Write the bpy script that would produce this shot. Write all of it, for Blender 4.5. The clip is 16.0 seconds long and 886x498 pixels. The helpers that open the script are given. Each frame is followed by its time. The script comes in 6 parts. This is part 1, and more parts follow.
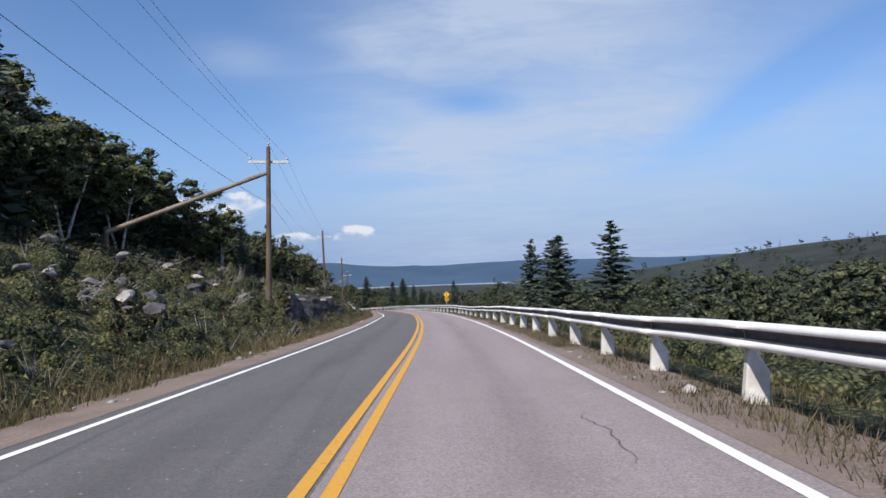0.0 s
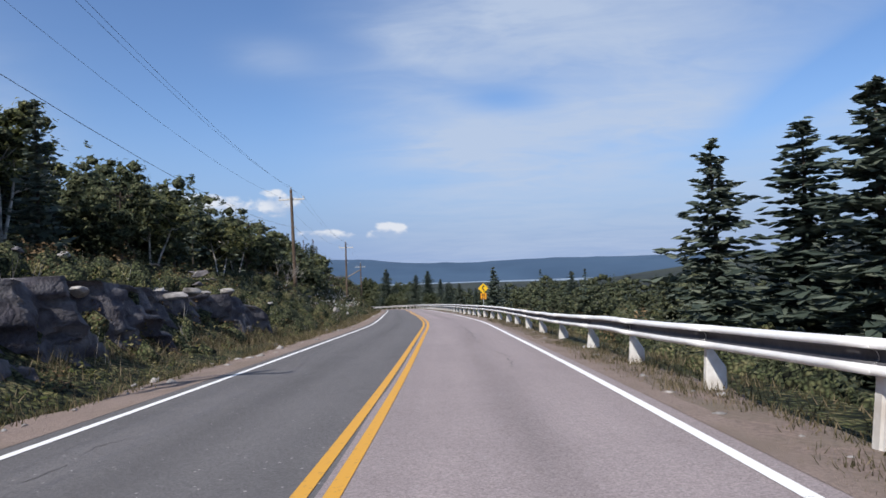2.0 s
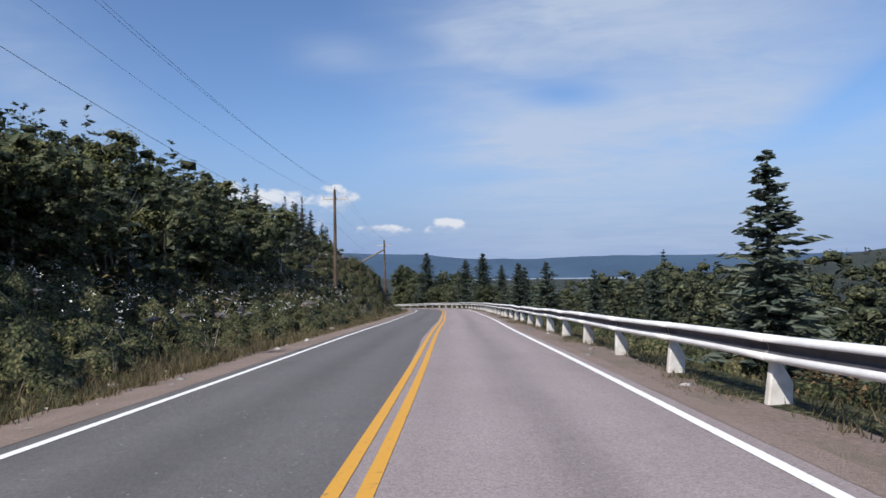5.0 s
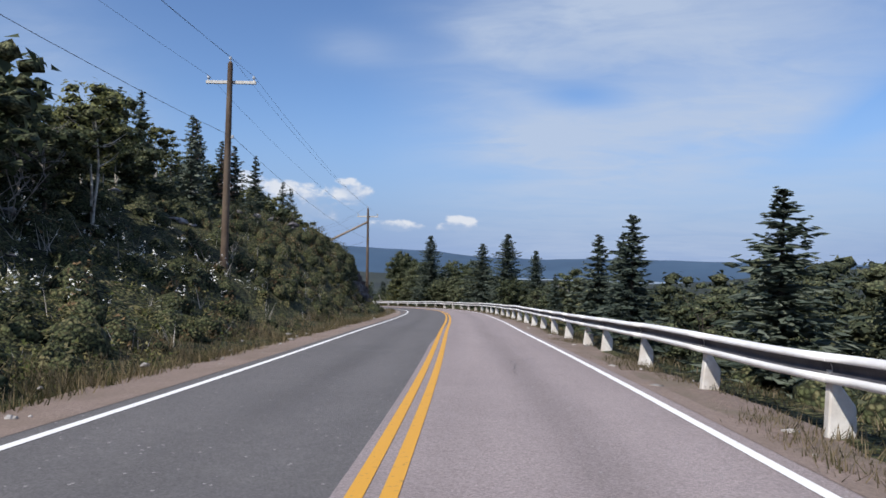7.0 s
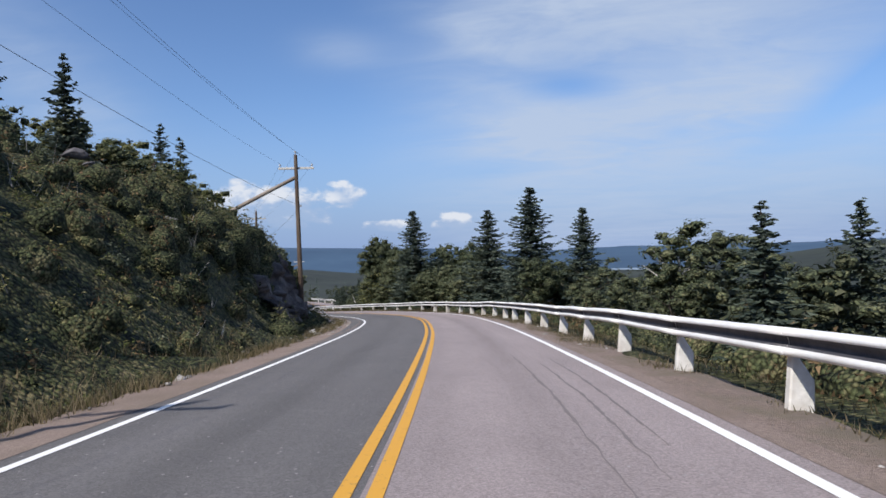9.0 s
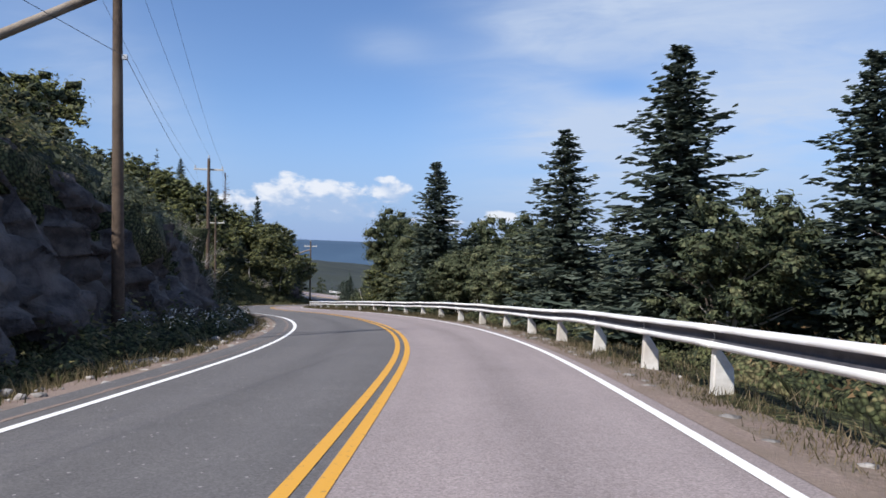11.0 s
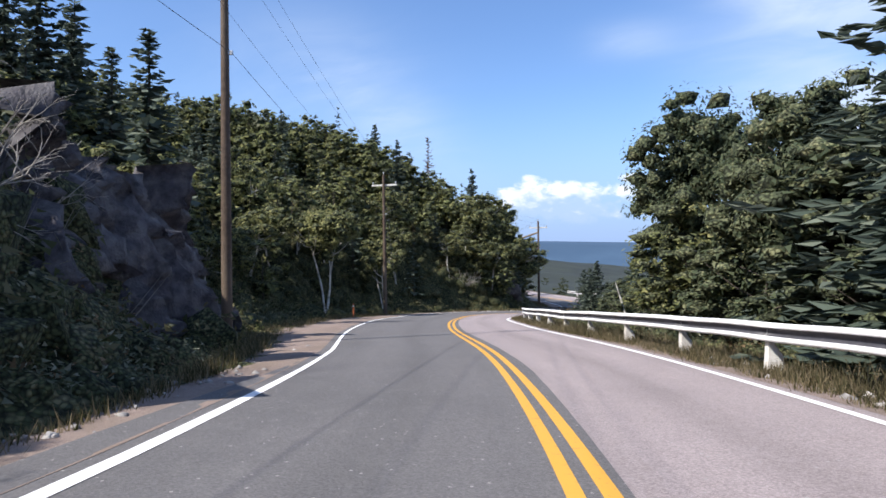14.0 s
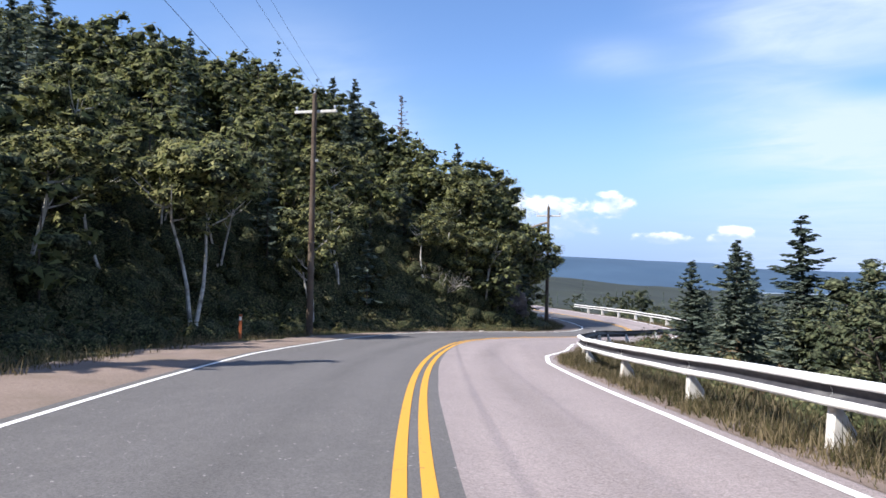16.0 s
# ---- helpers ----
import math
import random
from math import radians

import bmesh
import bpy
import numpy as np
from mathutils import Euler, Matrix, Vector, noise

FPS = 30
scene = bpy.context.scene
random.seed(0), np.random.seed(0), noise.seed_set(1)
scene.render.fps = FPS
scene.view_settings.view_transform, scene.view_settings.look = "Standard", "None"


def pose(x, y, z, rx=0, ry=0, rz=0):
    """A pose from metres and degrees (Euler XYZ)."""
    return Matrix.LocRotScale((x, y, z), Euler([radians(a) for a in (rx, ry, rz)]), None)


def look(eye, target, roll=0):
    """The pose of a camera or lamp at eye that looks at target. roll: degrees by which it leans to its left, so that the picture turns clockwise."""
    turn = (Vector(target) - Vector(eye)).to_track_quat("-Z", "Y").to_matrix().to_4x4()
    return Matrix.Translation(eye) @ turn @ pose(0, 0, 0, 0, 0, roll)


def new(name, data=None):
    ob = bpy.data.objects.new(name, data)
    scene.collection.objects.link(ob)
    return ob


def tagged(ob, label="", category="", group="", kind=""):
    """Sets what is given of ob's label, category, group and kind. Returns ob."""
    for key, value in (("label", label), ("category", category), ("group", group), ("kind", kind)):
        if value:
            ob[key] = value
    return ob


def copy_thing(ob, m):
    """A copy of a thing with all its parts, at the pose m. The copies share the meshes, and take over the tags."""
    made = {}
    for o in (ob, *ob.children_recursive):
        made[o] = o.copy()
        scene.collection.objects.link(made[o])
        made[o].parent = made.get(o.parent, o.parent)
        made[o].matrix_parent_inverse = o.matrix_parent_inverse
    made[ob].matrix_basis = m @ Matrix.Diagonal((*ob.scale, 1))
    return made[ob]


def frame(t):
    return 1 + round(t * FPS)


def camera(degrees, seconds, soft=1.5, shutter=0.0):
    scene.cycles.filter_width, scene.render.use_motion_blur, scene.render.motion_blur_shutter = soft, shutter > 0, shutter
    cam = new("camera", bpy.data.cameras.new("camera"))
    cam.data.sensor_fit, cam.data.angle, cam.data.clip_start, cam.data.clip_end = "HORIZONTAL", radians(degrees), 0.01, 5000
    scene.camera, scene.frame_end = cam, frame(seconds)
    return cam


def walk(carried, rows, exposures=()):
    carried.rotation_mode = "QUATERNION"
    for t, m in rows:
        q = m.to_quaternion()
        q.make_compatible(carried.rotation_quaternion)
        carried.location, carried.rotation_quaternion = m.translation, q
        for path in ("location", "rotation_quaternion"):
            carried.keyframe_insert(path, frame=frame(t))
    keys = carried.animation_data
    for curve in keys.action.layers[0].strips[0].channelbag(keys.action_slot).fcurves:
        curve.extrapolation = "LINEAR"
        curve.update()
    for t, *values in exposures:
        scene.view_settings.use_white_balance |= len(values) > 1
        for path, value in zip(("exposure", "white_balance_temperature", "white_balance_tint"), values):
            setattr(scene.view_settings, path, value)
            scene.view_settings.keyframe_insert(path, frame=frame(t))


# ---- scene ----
cam = camera(66.0, 16.0, soft=1.6)
PATH = [
    (0, (0.00, -0.00, 1.25), (-0.006, 9.996, 1.543), -2.21),
    (0.5, (0.08, 7.64, 0.91), (-0.026, 17.637, 1.184), -1.88),
    (1, (0.03, 15.32, 0.58), (-0.255, 25.311, 0.814), -0.75),
    (1.5, (-0.10, 23.05, 0.22), (-0.415, 33.042, 0.465), -1.09),
    (2, (-0.25, 30.98, -0.16), (-0.735, 40.964, 0.109), -2.04),
    (2.5, (-0.52, 38.84, -0.55), (-1.140, 48.819, -0.319), -4.06),
    (3, (-0.98, 46.85, -0.94), (-1.992, 56.797, -0.730), -3.84),
    (3.5, (-1.35, 54.77, -1.33), (-2.454, 64.707, -1.036), -3.43),
    (4, (-1.88, 62.57, -1.68), (-3.150, 72.482, -1.401), -3.19),
    (4.2, (-2.12, 65.63, -1.82), (-3.378, 75.545, -1.556), -2.13),
    (6.3, (-5.85, 97.37, -3.40), (-7.239, 107.268, -3.196), -0.06),
    (6.5, (-6.20, 100.31, -3.54), (-7.670, 110.204, -3.328), 1.04),
    (7, (-7.08, 107.58, -3.88), (-8.568, 117.469, -3.688), 1.18),
    (7.5, (-7.93, 114.84, -4.24), (-9.259, 124.744, -4.074), 0.12),
    (8, (-8.62, 121.50, -4.62), (-9.960, 131.413, -4.460), -1.11),
    (8.5, (-9.45, 128.28, -4.98), (-10.853, 138.179, -4.851), -2.86),
    (8.7, (-9.84, 130.93, -5.09), (-11.206, 140.833, -4.949), -2.36),
    (10.8, (-13.00, 157.20, -6.49), (-14.970, 166.998, -6.346), 0.14),
    (11, (-13.49, 159.50, -6.65), (-15.556, 169.279, -6.520), 0.12),
    (11.5, (-14.58, 165.06, -6.93), (-17.068, 174.740, -6.777), -0.36),
    (12, (-15.93, 170.82, -7.22), (-19.064, 180.319, -7.150), -1.68),
    (12.5, (-17.72, 176.41, -7.56), (-21.626, 185.611, -7.488), -2.27),
    (13, (-19.93, 181.72, -7.87), (-24.397, 190.660, -7.820), -2.74),
    (13.5, (-22.44, 186.92, -8.22), (-27.502, 195.546, -8.127), -1.79),
    (14, (-25.17, 191.94, -8.56), (-30.496, 200.397, -8.379), -0.97),
    (14.5, (-28.14, 196.76, -8.82), (-33.717, 205.057, -8.523), 0.44),
    (15, (-31.29, 201.50, -9.15), (-36.672, 209.920, -8.816), 1.57),
    (15.5, (-34.25, 206.34, -9.42), (-39.409, 214.897, -9.018), 1.38),
    (16, (-36.92, 211.27, -9.73), (-41.962, 219.899, -9.397), 0.95),
]
walk(cam, [(t, look(eye, target, roll)) for t, eye, target, roll in PATH],
     exposures=((0.0, 0.23), (4.0, 0.16), (8.5, 0.18), (11.0, 0.34), (13.0, 0.66), (14.5, 0.82), (16.0, 0.88)))

# ---- sky, sun, exposure ----
SUN_EL, SUN_AZ = 46.3, 208.0   # degrees; azimuth clockwise from +y
world = bpy.data.worlds.new("sky")
scene.world = world
world.use_nodes = True
wn, wl = world.node_tree.nodes, world.node_tree.links
wn.clear()


def wmath(op, a, b=None, c=None):
    n = wn.new("ShaderNodeMath")
    n.operation = op
    for i, v in enumerate((a, b, c)):
        if v is None:
            continue
        if isinstance(v, (int, float)):
            n.inputs[i].default_value = v
        else:
            wl.new(v, n.inputs[i])
    return n.outputs[0]


def wstep(v, lo, hi):
    n = wn.new("ShaderNodeMapRange")
    n.interpolation_type = "SMOOTHSTEP"
    wl.new(v, n.inputs[0])
    n.inputs[1].default_value, n.inputs[2].default_value = lo, hi
    return n.outputs[0]


def wnoise(vec, scale, detail, rough=0.55, distort=0.0):
    n = wn.new("ShaderNodeTexNoise")
    wl.new(vec, n.inputs["Vector"])
    n.inputs["Scale"].default_value, n.inputs["Detail"].default_value = scale, detail
    n.inputs["Roughness"].default_value, n.inputs["Distortion"].default_value = rough, distort
    return n.outputs[0]


def wcomb(x, y, z):
    n = wn.new("ShaderNodeCombineXYZ")
    for i, v in enumerate((x, y, z)):
        if isinstance(v, (int, float)):
            n.inputs[i].default_value = v
        else:
            wl.new(v, n.inputs[i])
    return n.outputs[0]


def wmix(fac, a, b):
    n = wn.new("ShaderNodeMix")
    n.data_type = "RGBA"
    wl.new(fac, n.inputs[0])
    for i, v in ((6, a), (7, b)):
        if isinstance(v, tuple):
            n.inputs[i].default_value = (*v, 1)
        else:
            wl.new(v, n.inputs[i])
    return n.outputs[2]


sky = wn.new("ShaderNodeTexSky")
sky.sky_type = "NISHITA"
sky.sun_disc = False
sky.sun_elevation, sky.sun_rotation = radians(SUN_EL), radians(SUN_AZ)
sky.air_density, sky.dust_density, sky.ozone_density = 1.0, 0.6, 2.0
way = wn.new("ShaderNodeTexCoord").outputs["Generated"]
sep = wn.new("ShaderNodeSeparateXYZ")
wl.new(way, sep.inputs[0])
dx, dy, dz = sep.outputs
az = wmath("MULTIPLY", wmath("ARCTAN2", dx, dy), 57.2958)
el = wmath("MULTIPLY", wmath("ARCSINE", dz), 57.2958)
# high thin cloud, seen on a flat sheet far above
lift = wmath("ADD", wmath("MAXIMUM", dz, 0.0), 0.12)
sheet = wcomb(wmath("DIVIDE", dx, lift), wmath("DIVIDE", dy, lift), 0.0)
stretch = wn.new("ShaderNodeMapping")
stretch.inputs["Rotation"].default_value = (0, 0, radians(-20))
stretch.inputs["Scale"].default_value = (0.62, 1.05, 1)
wl.new(sheet, stretch.inputs[0])
def blob(a0, e0, wa, we, tilt=0.0):
    """A soft oval patch of sky round bearing a0 and height e0, in degrees."""
    da, de = wmath("SUBTRACT", az, a0), wmath("SUBTRACT", el, e0)
    c, q = math.cos(radians(tilt)), math.sin(radians(tilt))
    x = wmath("DIVIDE", wmath("ADD", wmath("MULTIPLY", da, c), wmath("MULTIPLY", de, q)), wa)
    y = wmath("DIVIDE", wmath("SUBTRACT", wmath("MULTIPLY", de, c), wmath("MULTIPLY", da, q)), we)
    return wmath("EXPONENT", wmath("MULTIPLY", wmath("ADD", wmath("MULTIPLY", x, x), wmath("MULTIPLY", y, y)), -1.0))


broad = wnoise(stretch.outputs[0], 1.15, 7, 0.56, 0.7)
fleece = wnoise(stretch.outputs[0], 3.4, 8, 0.60, 0.9)
# the main sheet of cirrus ahead, a blue lane through it, small holes, brighter streaks
cover = wmath("MULTIPLY", wstep(az, -17.0, 1.0), wmath("SUBTRACT", 1.0, wmath("MULTIPLY", wstep(az, 14.0, 34.0), 0.60)))
cover = wmath("MULTIPLY", cover, wmath("MULTIPLY_ADD", wstep(el, 2.0, 10.0), 0.20, 0.36))
for amount, patch in ((-0.62, blob(26.0, 12.2, 10.0, 1.7, 28.0)), (-0.55, blob(2.6, 13.8, 4.8, 1.4, -4.0)), (-0.25, blob(-4.5, 7.4, 4.0, 0.9)), (0.34, blob(-4.8, 18.4, 3.6, 1.3, -12.0)),
                      (0.26, blob(6.0, 20.5, 8.0, 3.2, 8.0)), (0.20, blob(31.0, 9.6, 6.0, 1.8, 8.0)), (-0.15, blob(28.0, 22.0, 8.0, 3.0, 20.0)), (0.20, blob(10.0, 10.5, 9.0, 2.4, 5.0)), (0.36, blob(-16.0, 17.3, 3.2, 1.4)),
                      (0.30, blob(-37.0, 12.5, 7.0, 3.0, -38.0)), (0.16, blob(-44.0, 15.0, 9.0, 5.0)), (0.30, blob(-1.5, 10.0, 4.0, 2.5)), (0.4, blob(95.0, 25.0, 40.0, 16.0)), (0.4, blob(-120.0, 30.0, 40.0, 18.0))):
    cover = wmath("MULTIPLY_ADD", patch, amount, cover)
grain = wmath("MULTIPLY_ADD", wstep(broad, 0.30, 0.70), 0.62, wmath("MULTIPLY", wstep(fleece, 0.32, 0.68), 0.48))
veil = wmath("MULTIPLY", cover, wmath("ADD", grain, 0.52))
veil = wmath("MINIMUM", wmath("MAXIMUM", veil, 0.0), 0.88)
veil = wmath("MULTIPLY", veil, wmath("SUBTRACT", 1.0, wmath("MULTIPLY", wstep(az, 16.0, 36.0), 0.45)))
# fair-weather heaps low over the far shore
puff = wnoise(wcomb(wmath("MULTIPLY", az, 0.55), wmath("MULTIPLY", el, 0.95), 3.1), 1.0, 8, 0.55, 0.15)


def heap(a0, e0, wa, we):
    """How far inside a heap, and how near its sunlit top."""
    up = wmath("DIVIDE", wmath("SUBTRACT", el, e0), we)
    q = wmath("ADD", wmath("POWER", wmath("DIVIDE", wmath("SUBTRACT", az, a0), wa), 2.0), wmath("POWER", up, 2.0))
    inside = wmath("SUBTRACT", 1.0, q)
    lit = wmath("MULTIPLY", wstep(wmath("ADD", up, wmath("MULTIPLY", wmath("SUBTRACT", puff, 0.5), 3.6)), -0.35, 0.75), wstep(inside, -0.9, 0.1))
    return inside, lit


heaps, shade = heap(-21.8, 4.7, 5.0, 1.9)
for h in ((-7.3, 3.1, 1.7, 0.85), (-16.4, 5.6, 1.9, 1.2), (-25.0, 5.0, 2.8, 1.9), (-12.6, 3.0, 2.4, 0.55), (-29.0, 4.2, 3.0, 1.2), (-62.0, 6.0, 14.0, 3.0), (80.0, 6.0, 14.0, 3.0), (150.0, 7.0, 16.0, 3.5)):
    inside, lit = heap(*h)
    heaps = wmath("MAXIMUM", heaps, inside)
    shade = wmath("MAXIMUM", shade, lit)
heaps = wstep(wmath("ADD", heaps, wmath("MULTIPLY", wmath("SUBTRACT", puff, 0.5), 3.4)), -0.05, 0.65)
heaps = wmath("MULTIPLY", heaps, wmath("ADD", wmath("MULTIPLY", shade, 0.42), 0.46))
heapcol = wmix(shade, (6.0, 7.5, 10.4), (11.6, 12.0, 12.9))
tint = wn.new('ShaderNodeMix')
tint.data_type, tint.blend_type = 'RGBA', 'MULTIPLY'
tint.inputs[0].default_value = 1.0
wl.new(sky.outputs[0], tint.inputs[6])
tint.inputs[7].default_value = (1.36, 1.62, 2.04, 1)
bluer = tint.outputs[2]
hazecol = wmix(wstep(el, -1.0, 14.0), (4.0, 5.7, 9.6), bluer)
clouded = wmix(veil, hazecol, (7.3, 8.7, 11.2))
clouded = wmix(heaps, clouded, heapcol)
back = wn.new("ShaderNodeBackground")
back.inputs[1].default_value = 0.060
wl.new(clouded, back.inputs[0])
wl.new(back.outputs[0], wn.new("ShaderNodeOutputWorld").inputs[0])

sun = new("sun", bpy.data.lights.new("sun", "SUN"))
sun.data.energy, sun.data.angle, sun.data.color = 4.7, radians(0.55), (1.0, 0.95, 0.88)
sa, se = radians(SUN_AZ), radians(SUN_EL)
sun.matrix_world = look((math.sin(sa) * math.cos(se) * 50, math.cos(sa) * math.cos(se) * 50, math.sin(se) * 50), (0, 0, 0))

# ---- materials ----


def mat_nodes(name):
    m = bpy.data.materials.new(name)
    m.use_nodes = True
    return m, m.node_tree.nodes, m.node_tree.links, m.node_tree.nodes["Principled BSDF"]


def ramp(nodes, links, src, stops):
    r = nodes.new("ShaderNodeValToRGB")
    e = r.color_ramp.elements
    while len(e) < len(stops):
        e.new(0.5)
    for k, (p, c) in enumerate(stops):
        e[k].position = p
        e[k].color = (*c, 1)
    links.new(src, r.inputs[0])
    return r.outputs[0]


def surface(name, c0, c1, scale, rough=0.85, bump=0.2, bump_scale=None, c2=None, scale2=None, mid=0.5, width=0.22, metal=0.0):
    """Two-tone noise surface with a second, larger patchiness and a fine bump."""
    m, N, L, bs = mat_nodes(name)
    pos = N.new("ShaderNodeNewGeometry").outputs["Position"]
    n1 = N.new("ShaderNodeTexNoise")
    n1.inputs["Scale"].default_value, n1.inputs["Detail"].default_value, n1.inputs["Roughness"].default_value = scale, 6, 0.65
    L.new(pos, n1.inputs["Vector"])
    col = ramp(N, L, n1.outputs[0], [(mid - width, c0), (mid + width, c1)])
    if c2:
        n2 = N.new("ShaderNodeTexNoise")
        n2.inputs["Scale"].default_value, n2.inputs["Detail"].default_value = scale2, 4
        L.new(pos, n2.inputs["Vector"])
        f = N.new("ShaderNodeMapRange")
        f.inputs[1].default_value, f.inputs[2].default_value, f.inputs[4].default_value = 0.42, 0.66, 0.8
        L.new(n2.outputs[0], f.inputs[0])
        mx = N.new("ShaderNodeMix")
        mx.data_type = "RGBA"
        L.new(f.outputs[0], mx.inputs[0])
        L.new(col, mx.inputs[6])
        mx.inputs[7].default_value = (*c2, 1)
        col = mx.outputs[2]
    L.new(col, bs.inputs["Base Color"])
    bs.inputs["Roughness"].default_value, bs.inputs["Metallic"].default_value = rough, metal
    if bump:
        n3 = N.new("ShaderNodeTexNoise")
        n3.inputs["Scale"].default_value, n3.inputs["Detail"].default_value = bump_scale or scale * 3, 5
        L.new(pos, n3.inputs["Vector"])
        b = N.new("ShaderNodeBump")
        b.inputs["Strength"].default_value, b.inputs["Distance"].default_value = bump, 0.05
        L.new(n3.outputs[0], b.inputs["Height"])
        L.new(b.outputs[0], bs.inputs["Normal"])
    return m


def asphalt(name, c0, c1, blot, fade, wheel=0.5):
    """Chip-sealed asphalt: bright and dark stones, broad stains, faint long streaks."""
    m = surface(name, c0, c1, 55, 0.9, 0.35, 170, None, None, 0.5, 0.2)
    N, L = m.node_tree.nodes, m.node_tree.links
    bs = N["Principled BSDF"]
    col = bs.inputs["Base Color"].links[0].from_socket
    pos = N.new("ShaderNodeNewGeometry").outputs["Position"]
    for sc, lo, hi, tone in ((0.55, 0.45, 0.72, blot), (2.6, 0.52, 0.78, fade), (11.0, 0.60, 0.72, fade)):
        n = N.new("ShaderNodeTexNoise")
        n.inputs["Scale"].default_value, n.inputs["Detail"].default_value, n.inputs["Roughness"].default_value = sc, 5, 0.6
        L.new(pos, n.inputs["Vector"])
        f = N.new("ShaderNodeMapRange")
        f.inputs[1].default_value, f.inputs[2].default_value, f.inputs[4].default_value = lo, hi, 0.65
        L.new(n.outputs[0], f.inputs[0])
        x = N.new("ShaderNodeMix")
        x.data_type = "RGBA"
        L.new(f.outputs[0], x.inputs[0])
        L.new(col, x.inputs[6])
        x.inputs[7].default_value = (*tone, 1)
        col = x.outputs[2]
    # worn wheel tracks, oil between them and long uneven streaks
    uv = N.new("ShaderNodeUVMap")
    uv.uv_map = "road"
    su_ = N.new("ShaderNodeSeparateXYZ")
    L.new(uv.outputs[0], su_.inputs[0])

    def calc(op, a, b):
        q = N.new("ShaderNodeMath")
        q.operation = op
        for k, w in enumerate((a, b)):
            if isinstance(w, (int, float)):
                q.inputs[k].default_value = w
            else:
                L.new(w, q.inputs[k])
        return q.outputs[0]

    def track(mid, width):
        d = calc("DIVIDE", calc("SUBTRACT", calc("ABSOLUTE", su_.outputs[1], 0.0), mid), width)
        return calc("MAXIMUM", calc("SUBTRACT", 1.0, calc("MULTIPLY", d, d)), 0.0)

    long = N.new("ShaderNodeMapping")
    long.inputs["Scale"].default_value = (0.10, 1.6, 1)
    L.new(uv.outputs[0], long.inputs[0])
    streak = N.new("ShaderNodeTexNoise")
    streak.inputs["Scale"].default_value, streak.inputs["Detail"].default_value, streak.inputs["Roughness"].default_value = 1.0, 6, 0.62
    L.new(long.outputs[0], streak.inputs["Vector"])
    patchy = N.new("ShaderNodeTexNoise")
    patchy.inputs["Scale"].default_value, patchy.inputs["Detail"].default_value = 0.22, 3
    L.new(uv.outputs[0], patchy.inputs["Vector"])
    tracks = calc("MULTIPLY", calc("ADD", track(0.85, 0.42), track(2.35, 0.42)), calc("MULTIPLY", patchy.outputs[0], 0.30))
    oil = calc("MULTIPLY", track(1.6, 0.30), calc("MULTIPLY", patchy.outputs[0], 0.20))
    wear = calc("ADD", calc("ADD", 0.80, calc("MULTIPLY", streak.outputs[0], 0.38)), calc("SUBTRACT", calc("MULTIPLY", tracks, wheel), oil))
    worn = N.new("ShaderNodeMix")
    worn.data_type, worn.blend_type = "RGBA", "MULTIPLY"
    worn.inputs[0].default_value = 1.0
    cw = N.new("ShaderNodeCombineColor")
    for k in range(3):
        L.new(wear, cw.inputs[k])
    L.new(col, worn.inputs[6])
    L.new(cw.outputs[0], worn.inputs[7])
    col = worn.outputs[2]
    # scattered pale and dark chips
    v = N.new("ShaderNodeTexVoronoi")
    v.inputs["Scale"].default_value = 62
    L.new(pos, v.inputs["Vector"])
    sepc = N.new("ShaderNodeSeparateColor")
    L.new(v.outputs["Color"], sepc.inputs[0])
    f = N.new("ShaderNodeMapRange")
    f.inputs[1].default_value, f.inputs[2].default_value, f.inputs[3].default_value, f.inputs[4].default_value = 0.0, 1.0, 0.80, 1.20
    L.new(sepc.outputs[0], f.inputs[0])
    x = N.new("ShaderNodeMix")
    x.data_type, x.blend_type = "RGBA", "MULTIPLY"
    x.inputs[0].default_value = 1.0
    L.new(col, x.inputs[6])
    cc = N.new("ShaderNodeCombineColor")
    for k in range(3):
        L.new(f.outputs[0], cc.inputs[k])
    L.new(cc.outputs[0], x.inputs[7])
    # a few bright stones
    w = N.new("ShaderNodeTexVoronoi")
    w.inputs["Scale"].default_value = 17
    L.new(pos, w.inputs["Vector"])
    sw = N.new("ShaderNodeSeparateColor")
    L.new(w.outputs["Color"], sw.inputs[0])
    rare = N.new("ShaderNodeMath")
    rare.operation = "GREATER_THAN"
    L.new(sw.outputs[0], rare.inputs[0])
    rare.inputs[1].default_value = 0.94
    small = N.new("ShaderNodeMath")
    small.operation = "LESS_THAN"
    L.new(w.outputs["Distance"], small.inputs[0])
    small.inputs[1].default_value = 0.22
    both = N.new("ShaderNodeMath")
    both.operation = "MULTIPLY"
    L.new(rare.outputs[0], both.inputs[0])
    L.new(small.outputs[0], both.inputs[1])
    y = N.new("ShaderNodeMix")
    y.data_type = "RGBA"
    L.new(both.outputs[0], y.inputs[0])
    L.new(x.outputs[2], y.inputs[6])
    y.inputs[7].default_value = (0.32, 0.30, 0.295, 1)
    L.new(y.outputs[2], bs.inputs["Base Color"])
    return m


